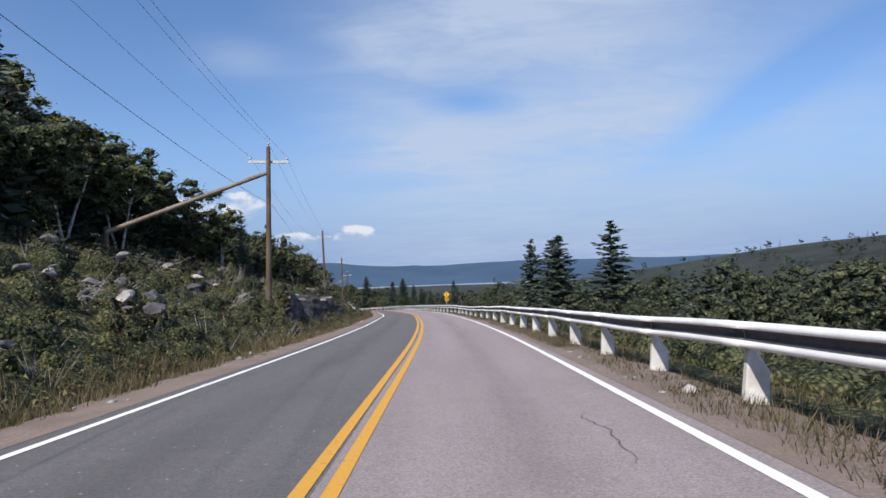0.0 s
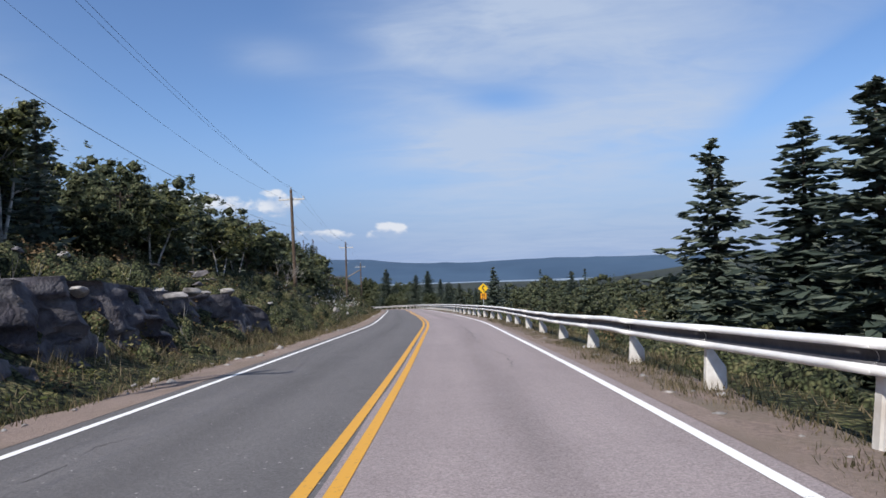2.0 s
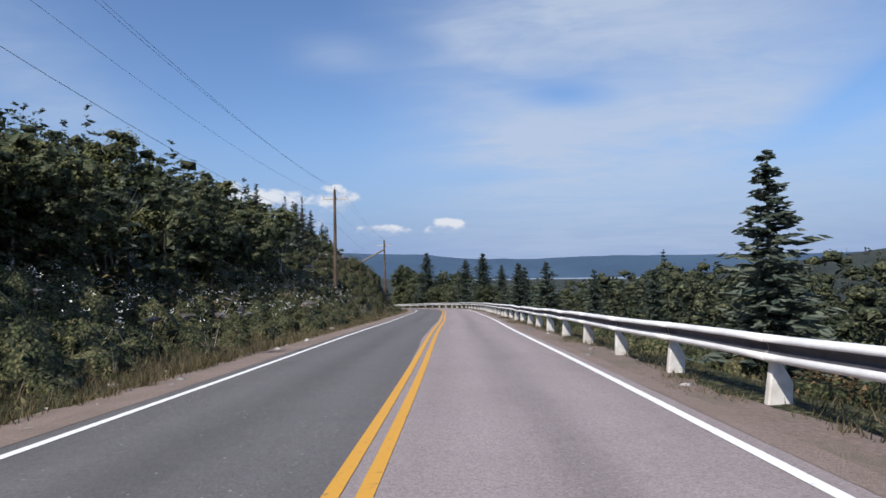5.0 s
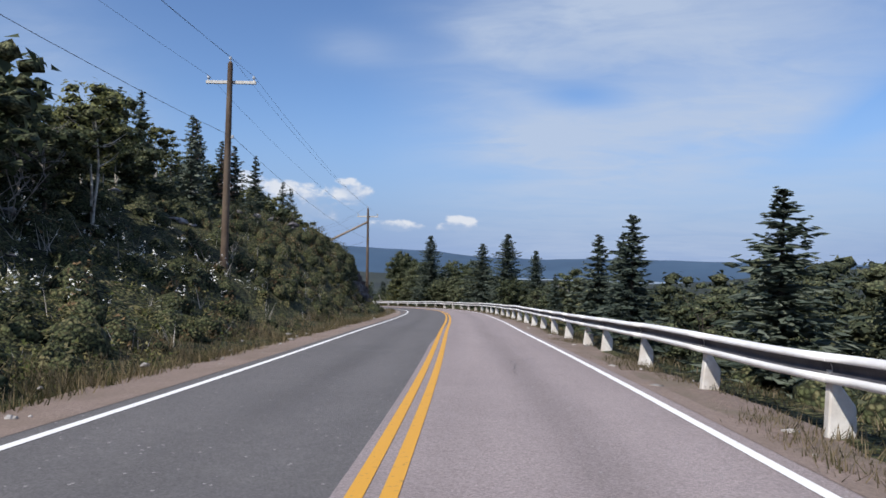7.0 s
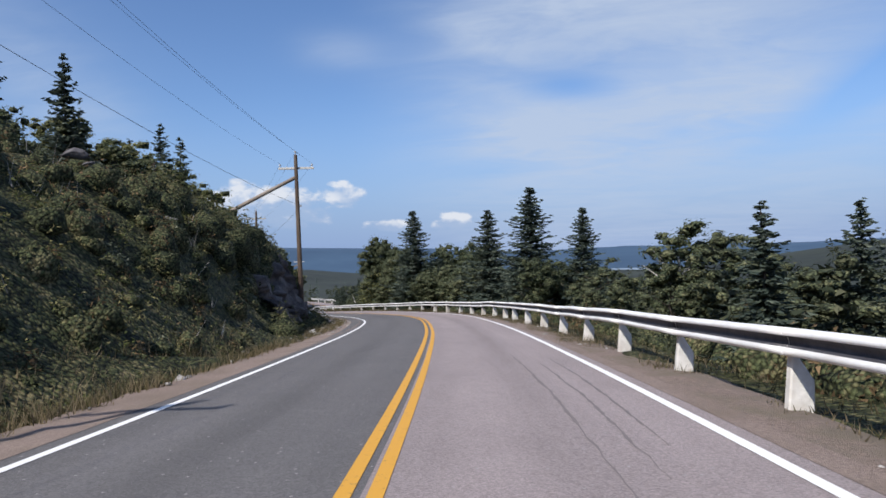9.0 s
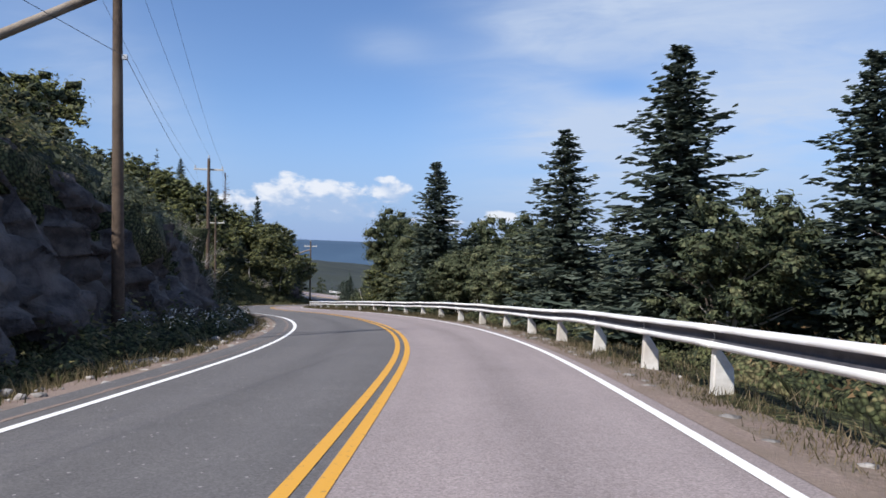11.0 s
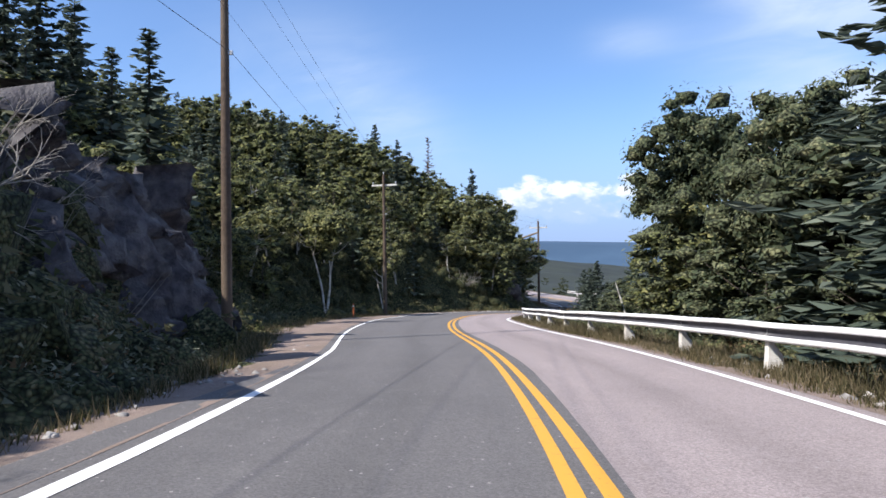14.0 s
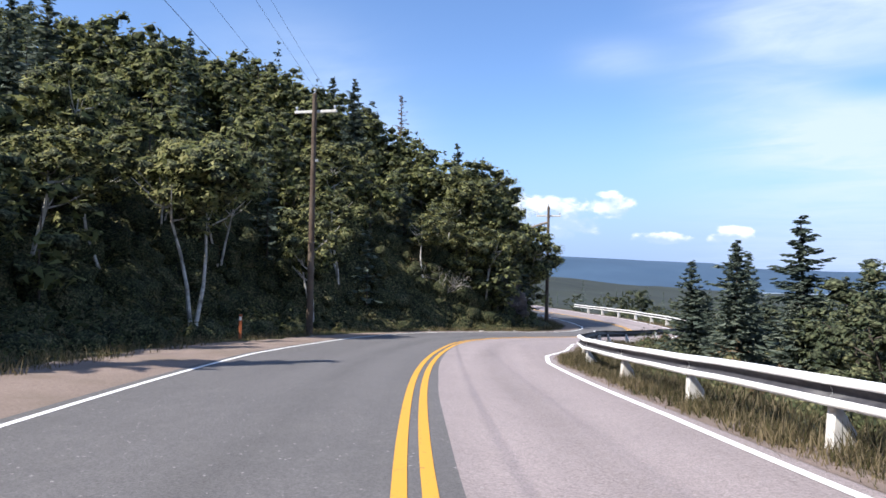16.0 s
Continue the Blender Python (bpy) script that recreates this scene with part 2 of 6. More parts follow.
def cracked(m, scale, depth):
    """Dark joints and facets in a rock material."""
    N, L = m.node_tree.nodes, m.node_tree.links
    bs = N["Principled BSDF"]
    col = bs.inputs["Base Color"].links[0].from_socket
    geo = N.new("ShaderNodeNewGeometry")
    warp = N.new("ShaderNodeTexNoise")
    warp.inputs["Scale"].default_value = 1.3
    L.new(geo.outputs["Position"], warp.inputs["Vector"])
    add = N.new("ShaderNodeVectorMath")
    add.operation = "MULTIPLY_ADD"
    L.new(warp.outputs["Color"], add.inputs[0])
    add.inputs[1].default_value = (0.8, 0.8, 0.8)
    L.new(geo.outputs["Position"], add.inputs[2])
    v = N.new("ShaderNodeTexVoronoi")
    v.feature = "DISTANCE_TO_EDGE"
    v.inputs["Scale"].default_value = scale
    L.new(add.outputs[0], v.inputs["Vector"])
    f = N.new("ShaderNodeMapRange")
    f.inputs[1].default_value, f.inputs[2].default_value, f.inputs[3].default_value, f.inputs[4].default_value = 0.0, 0.04, 0.84, 1.0
    L.new(v.outputs["Distance"], f.inputs[0])
    cc = N.new("ShaderNodeCombineColor")
    for k in range(3):
        L.new(f.outputs[0], cc.inputs[k])
    x = N.new("ShaderNodeMix")
    x.data_type, x.blend_type = "RGBA", "MULTIPLY"
    x.inputs[0].default_value = 1.0
    L.new(col, x.inputs[6])
    L.new(cc.outputs[0], x.inputs[7])
    L.new(x.outputs[2], bs.inputs["Base Color"])
    old = bs.inputs["Normal"].links[0].from_node
    bump = N.new("ShaderNodeBump")
    bump.inputs["Strength"].default_value, bump.inputs["Distance"].default_value = 0.9, depth
    L.new(f.outputs[0], bump.inputs["Height"])
    L.new(old.outputs[0], bump.inputs["Normal"])
    L.new(bump.outputs[0], bs.inputs["Normal"])
    return m


def foliage(name, dark, light, warm, rough=0.6, warmth=0.25, thin=0.28):
    """Leaves: tone by clump, by plant and by leaf."""
    m, N, L, bs = mat_nodes(name)
    geo = N.new("ShaderNodeNewGeometry")
    info = N.new("ShaderNodeObjectInfo")
    a = N.new("ShaderNodeMath")
    a.operation = "MULTIPLY_ADD"
    L.new(geo.outputs["Random Per Island"], a.inputs[0])
    a.inputs[1].default_value = 0.55
    b = N.new("ShaderNodeMath")
    b.operation = "MULTIPLY"
    L.new(info.outputs["Random"], b.inputs[0])
    b.inputs[1].default_value = 0.2
    L.new(b.outputs[0], a.inputs[2])
    n = N.new("ShaderNodeTexNoise")
    n.inputs["Scale"].default_value, n.inputs["Detail"].default_value = 0.35, 3
    L.new(geo.outputs["Position"], n.inputs["Vector"])
    c = N.new("ShaderNodeMath")
    c.operation = "MULTIPLY_ADD"
    L.new(n.outputs[0], c.inputs[0])
    c.inputs[1].default_value = 0.5
    L.new(a.outputs[0], c.inputs[2])
    col = ramp(N, L, c.outputs[0], [(0.15, dark), (0.62, light), (0.97 - warmth * 0.4, warm)])
    L.new(col, bs.inputs["Base Color"])
    bs.inputs["Roughness"].default_value = rough
    bs.inputs["Specular IOR Level"].default_value = 0.12
    tr = N.new("ShaderNodeBsdfTranslucent")
    L.new(col, tr.inputs[0])
    mx = N.new("ShaderNodeMixShader")
    mx.inputs[0].default_value = thin
    L.new(bs.outputs[0], mx.inputs[1])
    L.new(tr.outputs[0], mx.inputs[2])
    L.new(mx.outputs[0], N["Material Output"].inputs[0])
    return m


def leafy(name, dark, light, warm, scale):
    """Close-set small leaves and sprigs: tone by leaf and by patch, shade painted into the gaps between, strong relief.
    """
    m, N, L, bs = mat_nodes(name)
    pos = N.new("ShaderNodeNewGeometry").outputs["Position"]
    wob = N.new("ShaderNodeTexNoise")
    wob.inputs["Scale"].default_value, wob.inputs["Detail"].default_value = scale * 0.6, 2
    L.new(pos, wob.inputs["Vector"])
    add = N.new("ShaderNodeVectorMath")
    add.operation = "MULTIPLY_ADD"
    L.new(wob.outputs["Color"], add.inputs[0])
    add.inputs[1].default_value = (0.9 / scale,) * 3
    L.new(pos, add.inputs[2])
    v = N.new("ShaderNodeTexVoronoi")
    v.inputs["Scale"].default_value = scale
    L.new(add.outputs[0], v.inputs["Vector"])
    sep_ = N.new("ShaderNodeSeparateColor")
    L.new(v.outputs["Color"], sep_.inputs[0])
    n = N.new("ShaderNodeTexNoise")
    n.inputs["Scale"].default_value, n.inputs["Detail"].default_value = 0.9, 5
    L.new(pos, n.inputs["Vector"])
    t = N.new("ShaderNodeMath")
    t.operation = "MULTIPLY_ADD"
    L.new(sep_.outputs[0], t.inputs[0])
    t.inputs[1].default_value = 0.62
    p = N.new("ShaderNodeMath")
    p.operation = "MULTIPLY_ADD"
    L.new(n.outputs[0], p.inputs[0])
    p.inputs[1].default_value, p.inputs[2].default_value = 1.5, -0.58
    L.new(p.outputs[0], t.inputs[2])
    col = ramp(N, L, t.outputs[0], [(0.12, dark), (0.55, light), (0.92, warm)])
    # shade between the leaves goes into the colour, darker towards cell edges
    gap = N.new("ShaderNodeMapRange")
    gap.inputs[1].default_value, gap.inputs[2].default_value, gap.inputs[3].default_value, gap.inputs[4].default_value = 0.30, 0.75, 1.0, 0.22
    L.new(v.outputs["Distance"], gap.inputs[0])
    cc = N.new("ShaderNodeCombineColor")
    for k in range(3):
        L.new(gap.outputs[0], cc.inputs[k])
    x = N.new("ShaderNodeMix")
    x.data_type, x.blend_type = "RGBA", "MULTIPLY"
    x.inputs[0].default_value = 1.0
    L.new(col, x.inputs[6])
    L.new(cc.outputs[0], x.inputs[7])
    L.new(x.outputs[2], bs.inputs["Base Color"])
    bs.inputs["Roughness"].default_value = 0.8
    bs.inputs["Specular IOR Level"].default_value = 0.15
    b = N.new("ShaderNodeBump")
    b.inputs["Strength"].default_value, b.inputs["Distance"].default_value = 1.0, 0.5 / scale
    hh = N.new("ShaderNodeMath")
    hh.operation = "ADD"
    L.new(gap.outputs[0], hh.inputs[0])
    L.new(sep_.outputs[1], hh.inputs[1])
    L.new(hh.outputs[0], b.inputs["Height"])
    L.new(b.outputs[0], bs.inputs["Normal"])
    return m


def paint(name, col, under, cover=0.62):
    """Road paint, worn through to the asphalt in small spots."""
    m, N, L, bs = mat_nodes(name)
    pos = N.new("ShaderNodeNewGeometry").outputs["Position"]
    n = N.new("ShaderNodeTexNoise")
    n.inputs["Scale"].default_value, n.inputs["Detail"].default_value, n.inputs["Roughness"].default_value = 14, 6, 0.7
    L.new(pos, n.inputs["Vector"])
    L.new(ramp(N, L, n.outputs[0], [(cover - 0.03, col), (cover + 0.09, under)]), bs.inputs["Base Color"])
    bs.inputs["Roughness"].default_value = 0.7
    return m


M_LANE_L = asphalt("old grey asphalt", (0.084, 0.079, 0.081), (0.152, 0.143, 0.144), (0.098, 0.093, 0.095), (0.140, 0.132, 0.131))
M_LANE_R = asphalt("pale worn asphalt", (0.192, 0.160, 0.160), (0.350, 0.292, 0.291), (0.234, 0.195, 0.195), (0.292, 0.246, 0.244))
M_YELLOW = paint("yellow road paint", (0.60, 0.305, 0.035), (0.20, 0.14, 0.07), 0.62)
M_WHITE = paint("white road paint", (0.80, 0.79, 0.78), (0.2, 0.19, 0.19), 0.66)
M_GRAVEL = surface("pinkish gravel", (0.147, 0.106, 0.087), (0.331, 0.253, 0.216), 26, 0.95, 0.6, 60, (0.184, 0.138, 0.106), 0.8)
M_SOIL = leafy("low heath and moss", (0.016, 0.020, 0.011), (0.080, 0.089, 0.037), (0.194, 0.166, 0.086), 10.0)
M_ROCK = surface("grey granite", (0.030, 0.028, 0.034), (0.115, 0.106, 0.115), 1.8, 0.85, 0.9, 7, (0.17, 0.155, 0.155), 0.9)
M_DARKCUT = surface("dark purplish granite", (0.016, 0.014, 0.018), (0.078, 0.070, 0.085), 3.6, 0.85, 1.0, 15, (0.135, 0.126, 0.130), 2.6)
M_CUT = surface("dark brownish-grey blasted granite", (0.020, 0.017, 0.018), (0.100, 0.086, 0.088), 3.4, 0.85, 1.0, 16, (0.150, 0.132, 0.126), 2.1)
cracked(M_CUT, 0.85, 0.14)
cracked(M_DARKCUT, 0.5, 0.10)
M_PALEROCK = surface("pale weathered granite", (0.22, 0.20, 0.195), (0.52, 0.49, 0.46), 3.0, 0.85, 0.7, 12, (0.07, 0.066, 0.068), 1.1)
cracked(M_ROCK, 0.9, 0.12)
cracked(M_PALEROCK, 1.4, 0.08)
M_POST = surface("whitewashed weathered concrete", (0.52, 0.50, 0.47), (0.76, 0.74, 0.71), 6, 0.9, 0.12, 30, (0.46, 0.41, 0.36), 2.4)
M_RAIL = surface("chalky white painted steel", (0.710, 0.710, 0.720), (0.845, 0.845, 0.845), 5, 0.5, 0.05, 30, (0.634, 0.614, 0.605), 1.2)
M_GROOVE = surface("dark steel with painted groove shade", (0.030, 0.030, 0.038), (0.075, 0.072, 0.082), 6, 0.6, 0.1, 30)
M_WOOD = surface("weathered pole wood", (0.044, 0.028, 0.019), (0.112, 0.074, 0.050), 7, 0.85, 0.4, 30, (0.140, 0.106, 0.078), 0.6)
M_BRACE = surface("weathered brown timber", (0.11, 0.080, 0.060), (0.25, 0.200, 0.155), 7, 0.85, 0.3, 30, (0.33, 0.285, 0.24), 0.6)
M_ARM = surface("bleached timber", (0.42, 0.40, 0.36), (0.66, 0.64, 0.60), 9, 0.8, 0.2, 30)
M_WIRE = surface("dark wire", (0.02, 0.022, 0.028), (0.04, 0.042, 0.05), 3, 0.6, 0)
M_GLASSY = surface("grey porcelain", (0.35, 0.37, 0.40), (0.5, 0.52, 0.55), 9, 0.25, 0)
M_SIGN = surface("yellow reflective sheeting", (0.74, 0.44, 0.008), (0.80, 0.50, 0.012), 6, 0.45, 0)
M_BLACK = surface("black sign paint", (0.012, 0.012, 0.012), (0.02, 0.02, 0.02), 9, 0.5, 0)
M_STEEL = surface("galvanised steel", (0.38, 0.39, 0.40), (0.55, 0.56, 0.57), 12, 0.45, 0.05, 40, metal=0.6)
M_BARK = surface("dark bark", (0.035, 0.028, 0.022), (0.10, 0.08, 0.065), 9, 0.9, 0.5, 30)
M_BIRCH = surface("pale birch bark", (0.38, 0.35, 0.31), (0.66, 0.63, 0.58), 5, 0.8, 0.3, 20, (0.10, 0.09, 0.08), 3.0)
M_SPRUCE = foliage("spruce needles", (0.034, 0.048, 0.042), (0.080, 0.104, 0.082), (0.180, 0.204, 0.160), warmth=0.1)
M_DEAD = foliage("dry grey-brown twigs", (0.05, 0.035, 0.03), (0.13, 0.095, 0.08), (0.22, 0.16, 0.13))
M_LEAF = foliage("mixed green leaves", (0.095, 0.106, 0.050), (0.180, 0.196, 0.080), (0.320, 0.305, 0.132), thin=0.44)
M_LEAF2 = foliage("darker broad leaves", (0.042, 0.055, 0.034), (0.086, 0.108, 0.060), (0.180, 0.192, 0.108), thin=0.44)
M_SHRUB = foliage("shrub leaves", (0.034, 0.042, 0.022), (0.082, 0.094, 0.042), (0.176, 0.158, 0.084), thin=0.44)
M_HERB = foliage("weeds", (0.030, 0.039, 0.013), (0.098, 0.115, 0.037), (0.225, 0.200, 0.094), warmth=0.5)
M_GRASS = foliage("roadside grass", (0.020, 0.025, 0.009), (0.065, 0.062, 0.026), (0.198, 0.156, 0.091), warmth=0.6)
M_VERGE = foliage("olive and straw-coloured verge grass", (0.029, 0.028, 0.015), (0.088, 0.078, 0.041), (0.198, 0.157, 0.101), warmth=0.6)
M_FLOWER = surface("white flower heads", (0.62, 0.62, 0.58), (0.8, 0.8, 0.76), 20, 0.8, 0)
M_FOREST = surface("far forest", (0.003, 0.006, 0.005), (0.016, 0.023, 0.016), 0.06, 0.95, 1.0, 0.25, (0.026, 0.032, 0.018), 0.012, 0.5, 0.10)
M_CORE = leafy("shrub core with painted gap shade", (0.026, 0.034, 0.018), (0.085, 0.098, 0.045), (0.180, 0.162, 0.086), 13.0)
M_LITTER = surface("dry grass litter on grit", (0.127, 0.092, 0.076), (0.310, 0.231, 0.192), 14, 0.95, 0.8, 45, (0.163, 0.131, 0.092), 1.1)
M_RUST = foliage("rusty heath shrubs", (0.031, 0.021, 0.012), (0.109, 0.074, 0.039), (0.264, 0.176, 0.096))
M_WILLOW = foliage("pale grey-green willow leaves", (0.056, 0.068, 0.046), (0.134, 0.150, 0.100), (0.300, 0.300, 0.224), thin=0.44)
M_TWIG = foliage("bleached dead twigs", (0.10, 0.09, 0.08), (0.26, 0.24, 0.22), (0.48, 0.45, 0.42))
M_DARKLEAF = foliage("dark alder and birch leaves, also as wood shade", (0.025, 0.032, 0.020), (0.050, 0.062, 0.037), (0.114, 0.116, 0.068))
M_HEART = leafy("inner leaf blobs with painted gap shade", (0.050, 0.060, 0.036), (0.110, 0.126, 0.068), (0.205, 0.205, 0.112), 9.0)
M_TAB = surface("orange reflective sheeting", (0.74, 0.30, 0.01), (0.80, 0.35, 0.015), 6, 0.45, 0)
# aerial haze is put into the ridge's colour: blue over wooded land
M_RIDGE = surface("far ridge with painted haze", (0.028, 0.064, 0.119), (0.042, 0.084, 0.143), 0.004, 1.0, 0, None, (0.024, 0.056, 0.105), 0.0015)
M_SEA = surface("sea water", (0.16, 0.21, 0.27), (0.24, 0.29, 0.35), 0.002, 0.35, 0)

# ---- the road's line ----
CTRL = [(-0.9, -60), (-0.9, -20), (-0.9, 4), (-1.0, 23), (-1.4, 37), (-2.2, 53), (-3.1, 68), (-4.8, 84), (-7.3, 104.5), (-8.8, 117.6), (-10.8, 133), (-12.6, 147),
        (-15.3, 164), (-17.7, 175), (-19.7, 181.2), (-24.4, 191.8), (-31.0, 203.2), (-39.8, 215.8), (-45.4, 225.1), (-48.9, 232.2),
        (-51.0, 237.5), (-51.7, 242.5), (-51.0, 247.5), (-49.7, 252), (-49.4, 257), (-50.6, 262.5), (-53.2, 267.5), (-57.8, 274.5), (-64, 281.5), (-72, 290.5), (-82, 302), (-104, 327)]


def road_line():
    P = np.array(CTRL, float)
    d = np.r_[0, np.cumsum(np.hypot(*np.diff(P, axis=0).T))]
    # cubic through the control points (finite-difference tangents)
    m = np.gradient(P, d, axis=0)
    t = np.arange(0, d[-1], 0.25)
    i = np.clip(np.searchsorted(d, t, side="right") - 1, 0, len(d) - 2)
    h = d[i + 1] - d[i]
    q = (t - d[i]) / h
    h00, h10, h01, h11 = 2 * q**3 - 3 * q**2 + 1, q**3 - 2 * q**2 + q, -2 * q**3 + 3 * q**2, q**3 - q**2
    C = h00[:, None] * P[i] + (h10 * h)[:, None] * m[i] + h01[:, None] * P[i + 1] + (h11 * h)[:, None] * m[i + 1]
    k = np.ones(25) / 25
    pad = np.vstack([np.repeat(C[:1], 12, 0), C, np.repeat(C[-1:], 12, 0)])
    C = np.stack([np.convolve(pad[:, a], k, "valid") for a in (0, 1)], 1)[14:-14]
    s = np.r_[0, np.cumsum(np.hypot(*np.diff(C, axis=0).T))]
    u = np.arange(0, s[-1], 0.5)
    C = np.stack([np.interp(u, s, C[:, a]) for a in (0, 1)], 1)
    return C


LINE = road_line()
LS = np.r_[0, np.cumsum(np.hypot(*np.diff(LINE, axis=0).T))]
LS -= np.interp(0.0, LINE[:200, 1], LS[:200])
_t = np.gradient(LINE, axis=0)
TAN = _t / np.linalg.norm(_t, axis=1)[:, None]
NOR = np.stack([TAN[:, 1], -TAN[:, 0]], 1)      # to the right


def zr(s):
    s = np.asarray(s, float)
    s = np.where(s > 256, 256 + 14 * (1 - np.exp(-np.maximum(s - 256, 0) / 14)), s)     # levels out past the bend
    return -0.045 * s - 2.6e-5 * np.maximum(s, 0) ** 2


def wide_left(s):
    return np.interp(s, (166, 183, 200, 212, 226, 236, 250, 262, 275), (3.08, 3.36, 3.44, 3.70, 4.40, 4.95, 4.7, 3.6, 3.3))


def wide_right(s):
    return np.interp(s, (0, 60, 200, 226, 235, 238, 240.3, 242, 246, 252, 260), (3.05, 3.02, 3.0, 3.18, 3.02, 3.25, 3.85, 4.2, 4.5, 4.1, 3.3))


def at(s, u):
    """Plan place at s along the road and u to its right."""
    c = [np.interp(s, LS, LINE[:, a]) for a in (0, 1)]
    n = [np.interp(s, LS, NOR[:, a]) for a in (0, 1)]
    return np.stack([c[0] + n[0] * u, c[1] + n[1] * u], -1)


def su(x, y):
    """s and u of places in plan."""
    x, y = np.ravel(np.asarray(x, float)), np.ravel(np.asarray(y, float))
    s, u = np.empty(len(x)), np.empty(len(x))
    for a in range(0, len(x), 20000):
        b = slice(a, a + 20000)
        D = (x[b, None] - LINE[None, ::4, 0]) ** 2 + (y[b, None] - LINE[None, ::4, 1]) ** 2
        i = np.argmin(D, 1) * 4
        qx, qy = x[b] - LINE[i, 0], y[b] - LINE[i, 1]
        s[b] = LS[i] + qx * TAN[i, 0] + qy * TAN[i, 1]
        u[b] = qx * NOR[i, 0] + qy * NOR[i, 1]
        far = np.hypot(qx, qy)
        u[b] = np.where((far > 8) & (np.abs(u[b]) < far * 0.8), np.sign(u[b] + 1e-9) * far, u[b])
    return s, u


# cheap value noise on arrays
_rng = np.random.RandomState(7)
_tab = _rng.rand(256, 256)


def vnoise(x, y, scale):
    x, y = np.asarray(x) / scale, np.asarray(y) / scale
    i, j = np.floor(x).astype(int), np.floor(y).astype(int)
    f, g = x - i, y - j
    f, g = f * f * (3 - 2 * f), g * g * (3 - 2 * g)
    a, b = _tab[i % 256, j % 256], _tab[(i + 1) % 256, j % 256]
    c, d = _tab[i % 256, (j + 1) % 256], _tab[(i + 1) % 256, (j + 1) % 256]
    return (a * (1 - f) + b * f) * (1 - g) + (c * (1 - f) + d * f) * g - 0.5


def smooth(x, lo, hi):
    q = np.clip((np.asarray(x, float) - lo) / (hi - lo), 0, 1)
    return q * q * (3 - 2 * q)


# left bank and hill, by the road's length
S_K = (-60, 20, 33, 40, 57, 66, 100, 116, 134, 150, 168, 197, 205, 216, 232, 262, 280, 296, 330)
BANK = (1.2, 1.2, 1.2, 1.9, 1.9, 0.7, 0.6, 0.9, 1.4, 2.5, 3.6, 3.6, 3.6, 2.4, 1.6, 4.5, 4.6, 4.4, 3.0)      # rise of the first bank
SLOPE = (0.32, 0.32, 0.32, 0.30, 0.30, 0.32, 0.36, 0.42, 0.48, 0.50, 0.40, 0.44, 0.46, 0.50, 0.60, 0.78, 0.85, 0.80, 0.60)
CAP = (20, 20, 20, 20, 20, 20, 18, 18, 20, 20, 20, 24, 26, 28, 26, 20, 18, 17, 15)                  # how high the hill goes


def foot(s):
    """Width of the level strip at the foot of the hill."""
    return np.interp(s, (200, 209, 216, 224, 240, 255), (0, 0.8, 3.0, 4.2, 4.5, 1.0))


def ground(x, y):
    """Height of the bare land."""
    shape = np.shape(x)
    x, y = np.ravel(np.asarray(x, float)), np.ravel(np.asarray(y, float))
    s, u = su(x, y)
    sc = np.clip(s, -60, 330)
    z0 = zr(sc)
    wl_, wr_ = wide_left(sc), wide_right(sc)
    d = -u - wl_ - 1.0                       # beyond the left shoulder
    bank, slope, cap = (np.interp(sc, S_K, k) for k in (BANK, SLOPE, CAP))
    flat = foot(sc)      # level strip at the foot of the hill
    e = np.maximum(d - flat, 0)
    left = -0.28 * smooth(e, 0, 0.8) + (bank + 0.28) * smooth(e - np.interp(sc, (158, 167, 196, 203), (0, 1.9, 1.9, 0)), 1.0, 4.8 - np.interp(sc, (158, 167, 196, 203), (0, 1.6, 1.6, 0)))
    hill = np.maximum(e - 4.0, 0) * slope
    hill = cap * (1 - np.exp(-hill / cap))
    lump = vnoise(x, y, 5.0) * 1.0 + vnoise(x, y, 2.1) * 0.55 + vnoise(x, y, 17.0) * 2.2
    left = left + hill + lump * smooth(e, 1.5, 7)
    r = u - wr_ - 1.7
    right = -1.15 * smooth(r, -0.2, 4.5) - np.minimum(np.maximum(r - 3, 0) * 0.13, 30) + lump * 0.5 * smooth(r, 1, 8)
    # the land beyond
    far = np.hypot(x + 20, y - 130)
    low = -24 - 36 * smooth(far, 150, 1700)
    turn = np.degrees(np.arctan2(x, y))
    hump = 48 * np.exp(-(((turn - 36) / 24) ** 2)) * smooth(far, 180, 650) * (1 - smooth(far, 1000, 2000))
    hump = hump + 62 * np.exp(-(((turn + 27) / 11) ** 2)) * smooth(far, 500, 1500) * (1 - smooth(far, 2300, 3200))
    west = 60 * smooth(-turn, 30, 80) * smooth(far, 120, 500) * (1 - smooth(far, 2500, 4000))
    rolls = vnoise(x, y, 420.0) * 20 * smooth(far, 300, 900) + vnoise(x, y, 90.0) * 6 * smooth(far, 100, 300)
    lowland = low + hump + west + rolls
    lowland = np.where(far > 2600, np.minimum(lowland, -84 + 0 * far), lowland)
    near = np.where(u < 0, z0 + np.where(d > 0, left, 0), z0 + np.where(r > -0.2, right, 0))
    blend = np.where(u < 0, smooth(-u, 70, 190), smooth(u, 25, 120))
    z = near * (1 - blend) + lowland * blend
    under = smooth(u, -wl_ - 1.35, -wl_ - 0.95) * (1 - smooth(u, wr_ + 1.25, wr_ + 1.75))
    return (z - 0.16 * under).reshape(shape)


# ---- mesh helpers ----


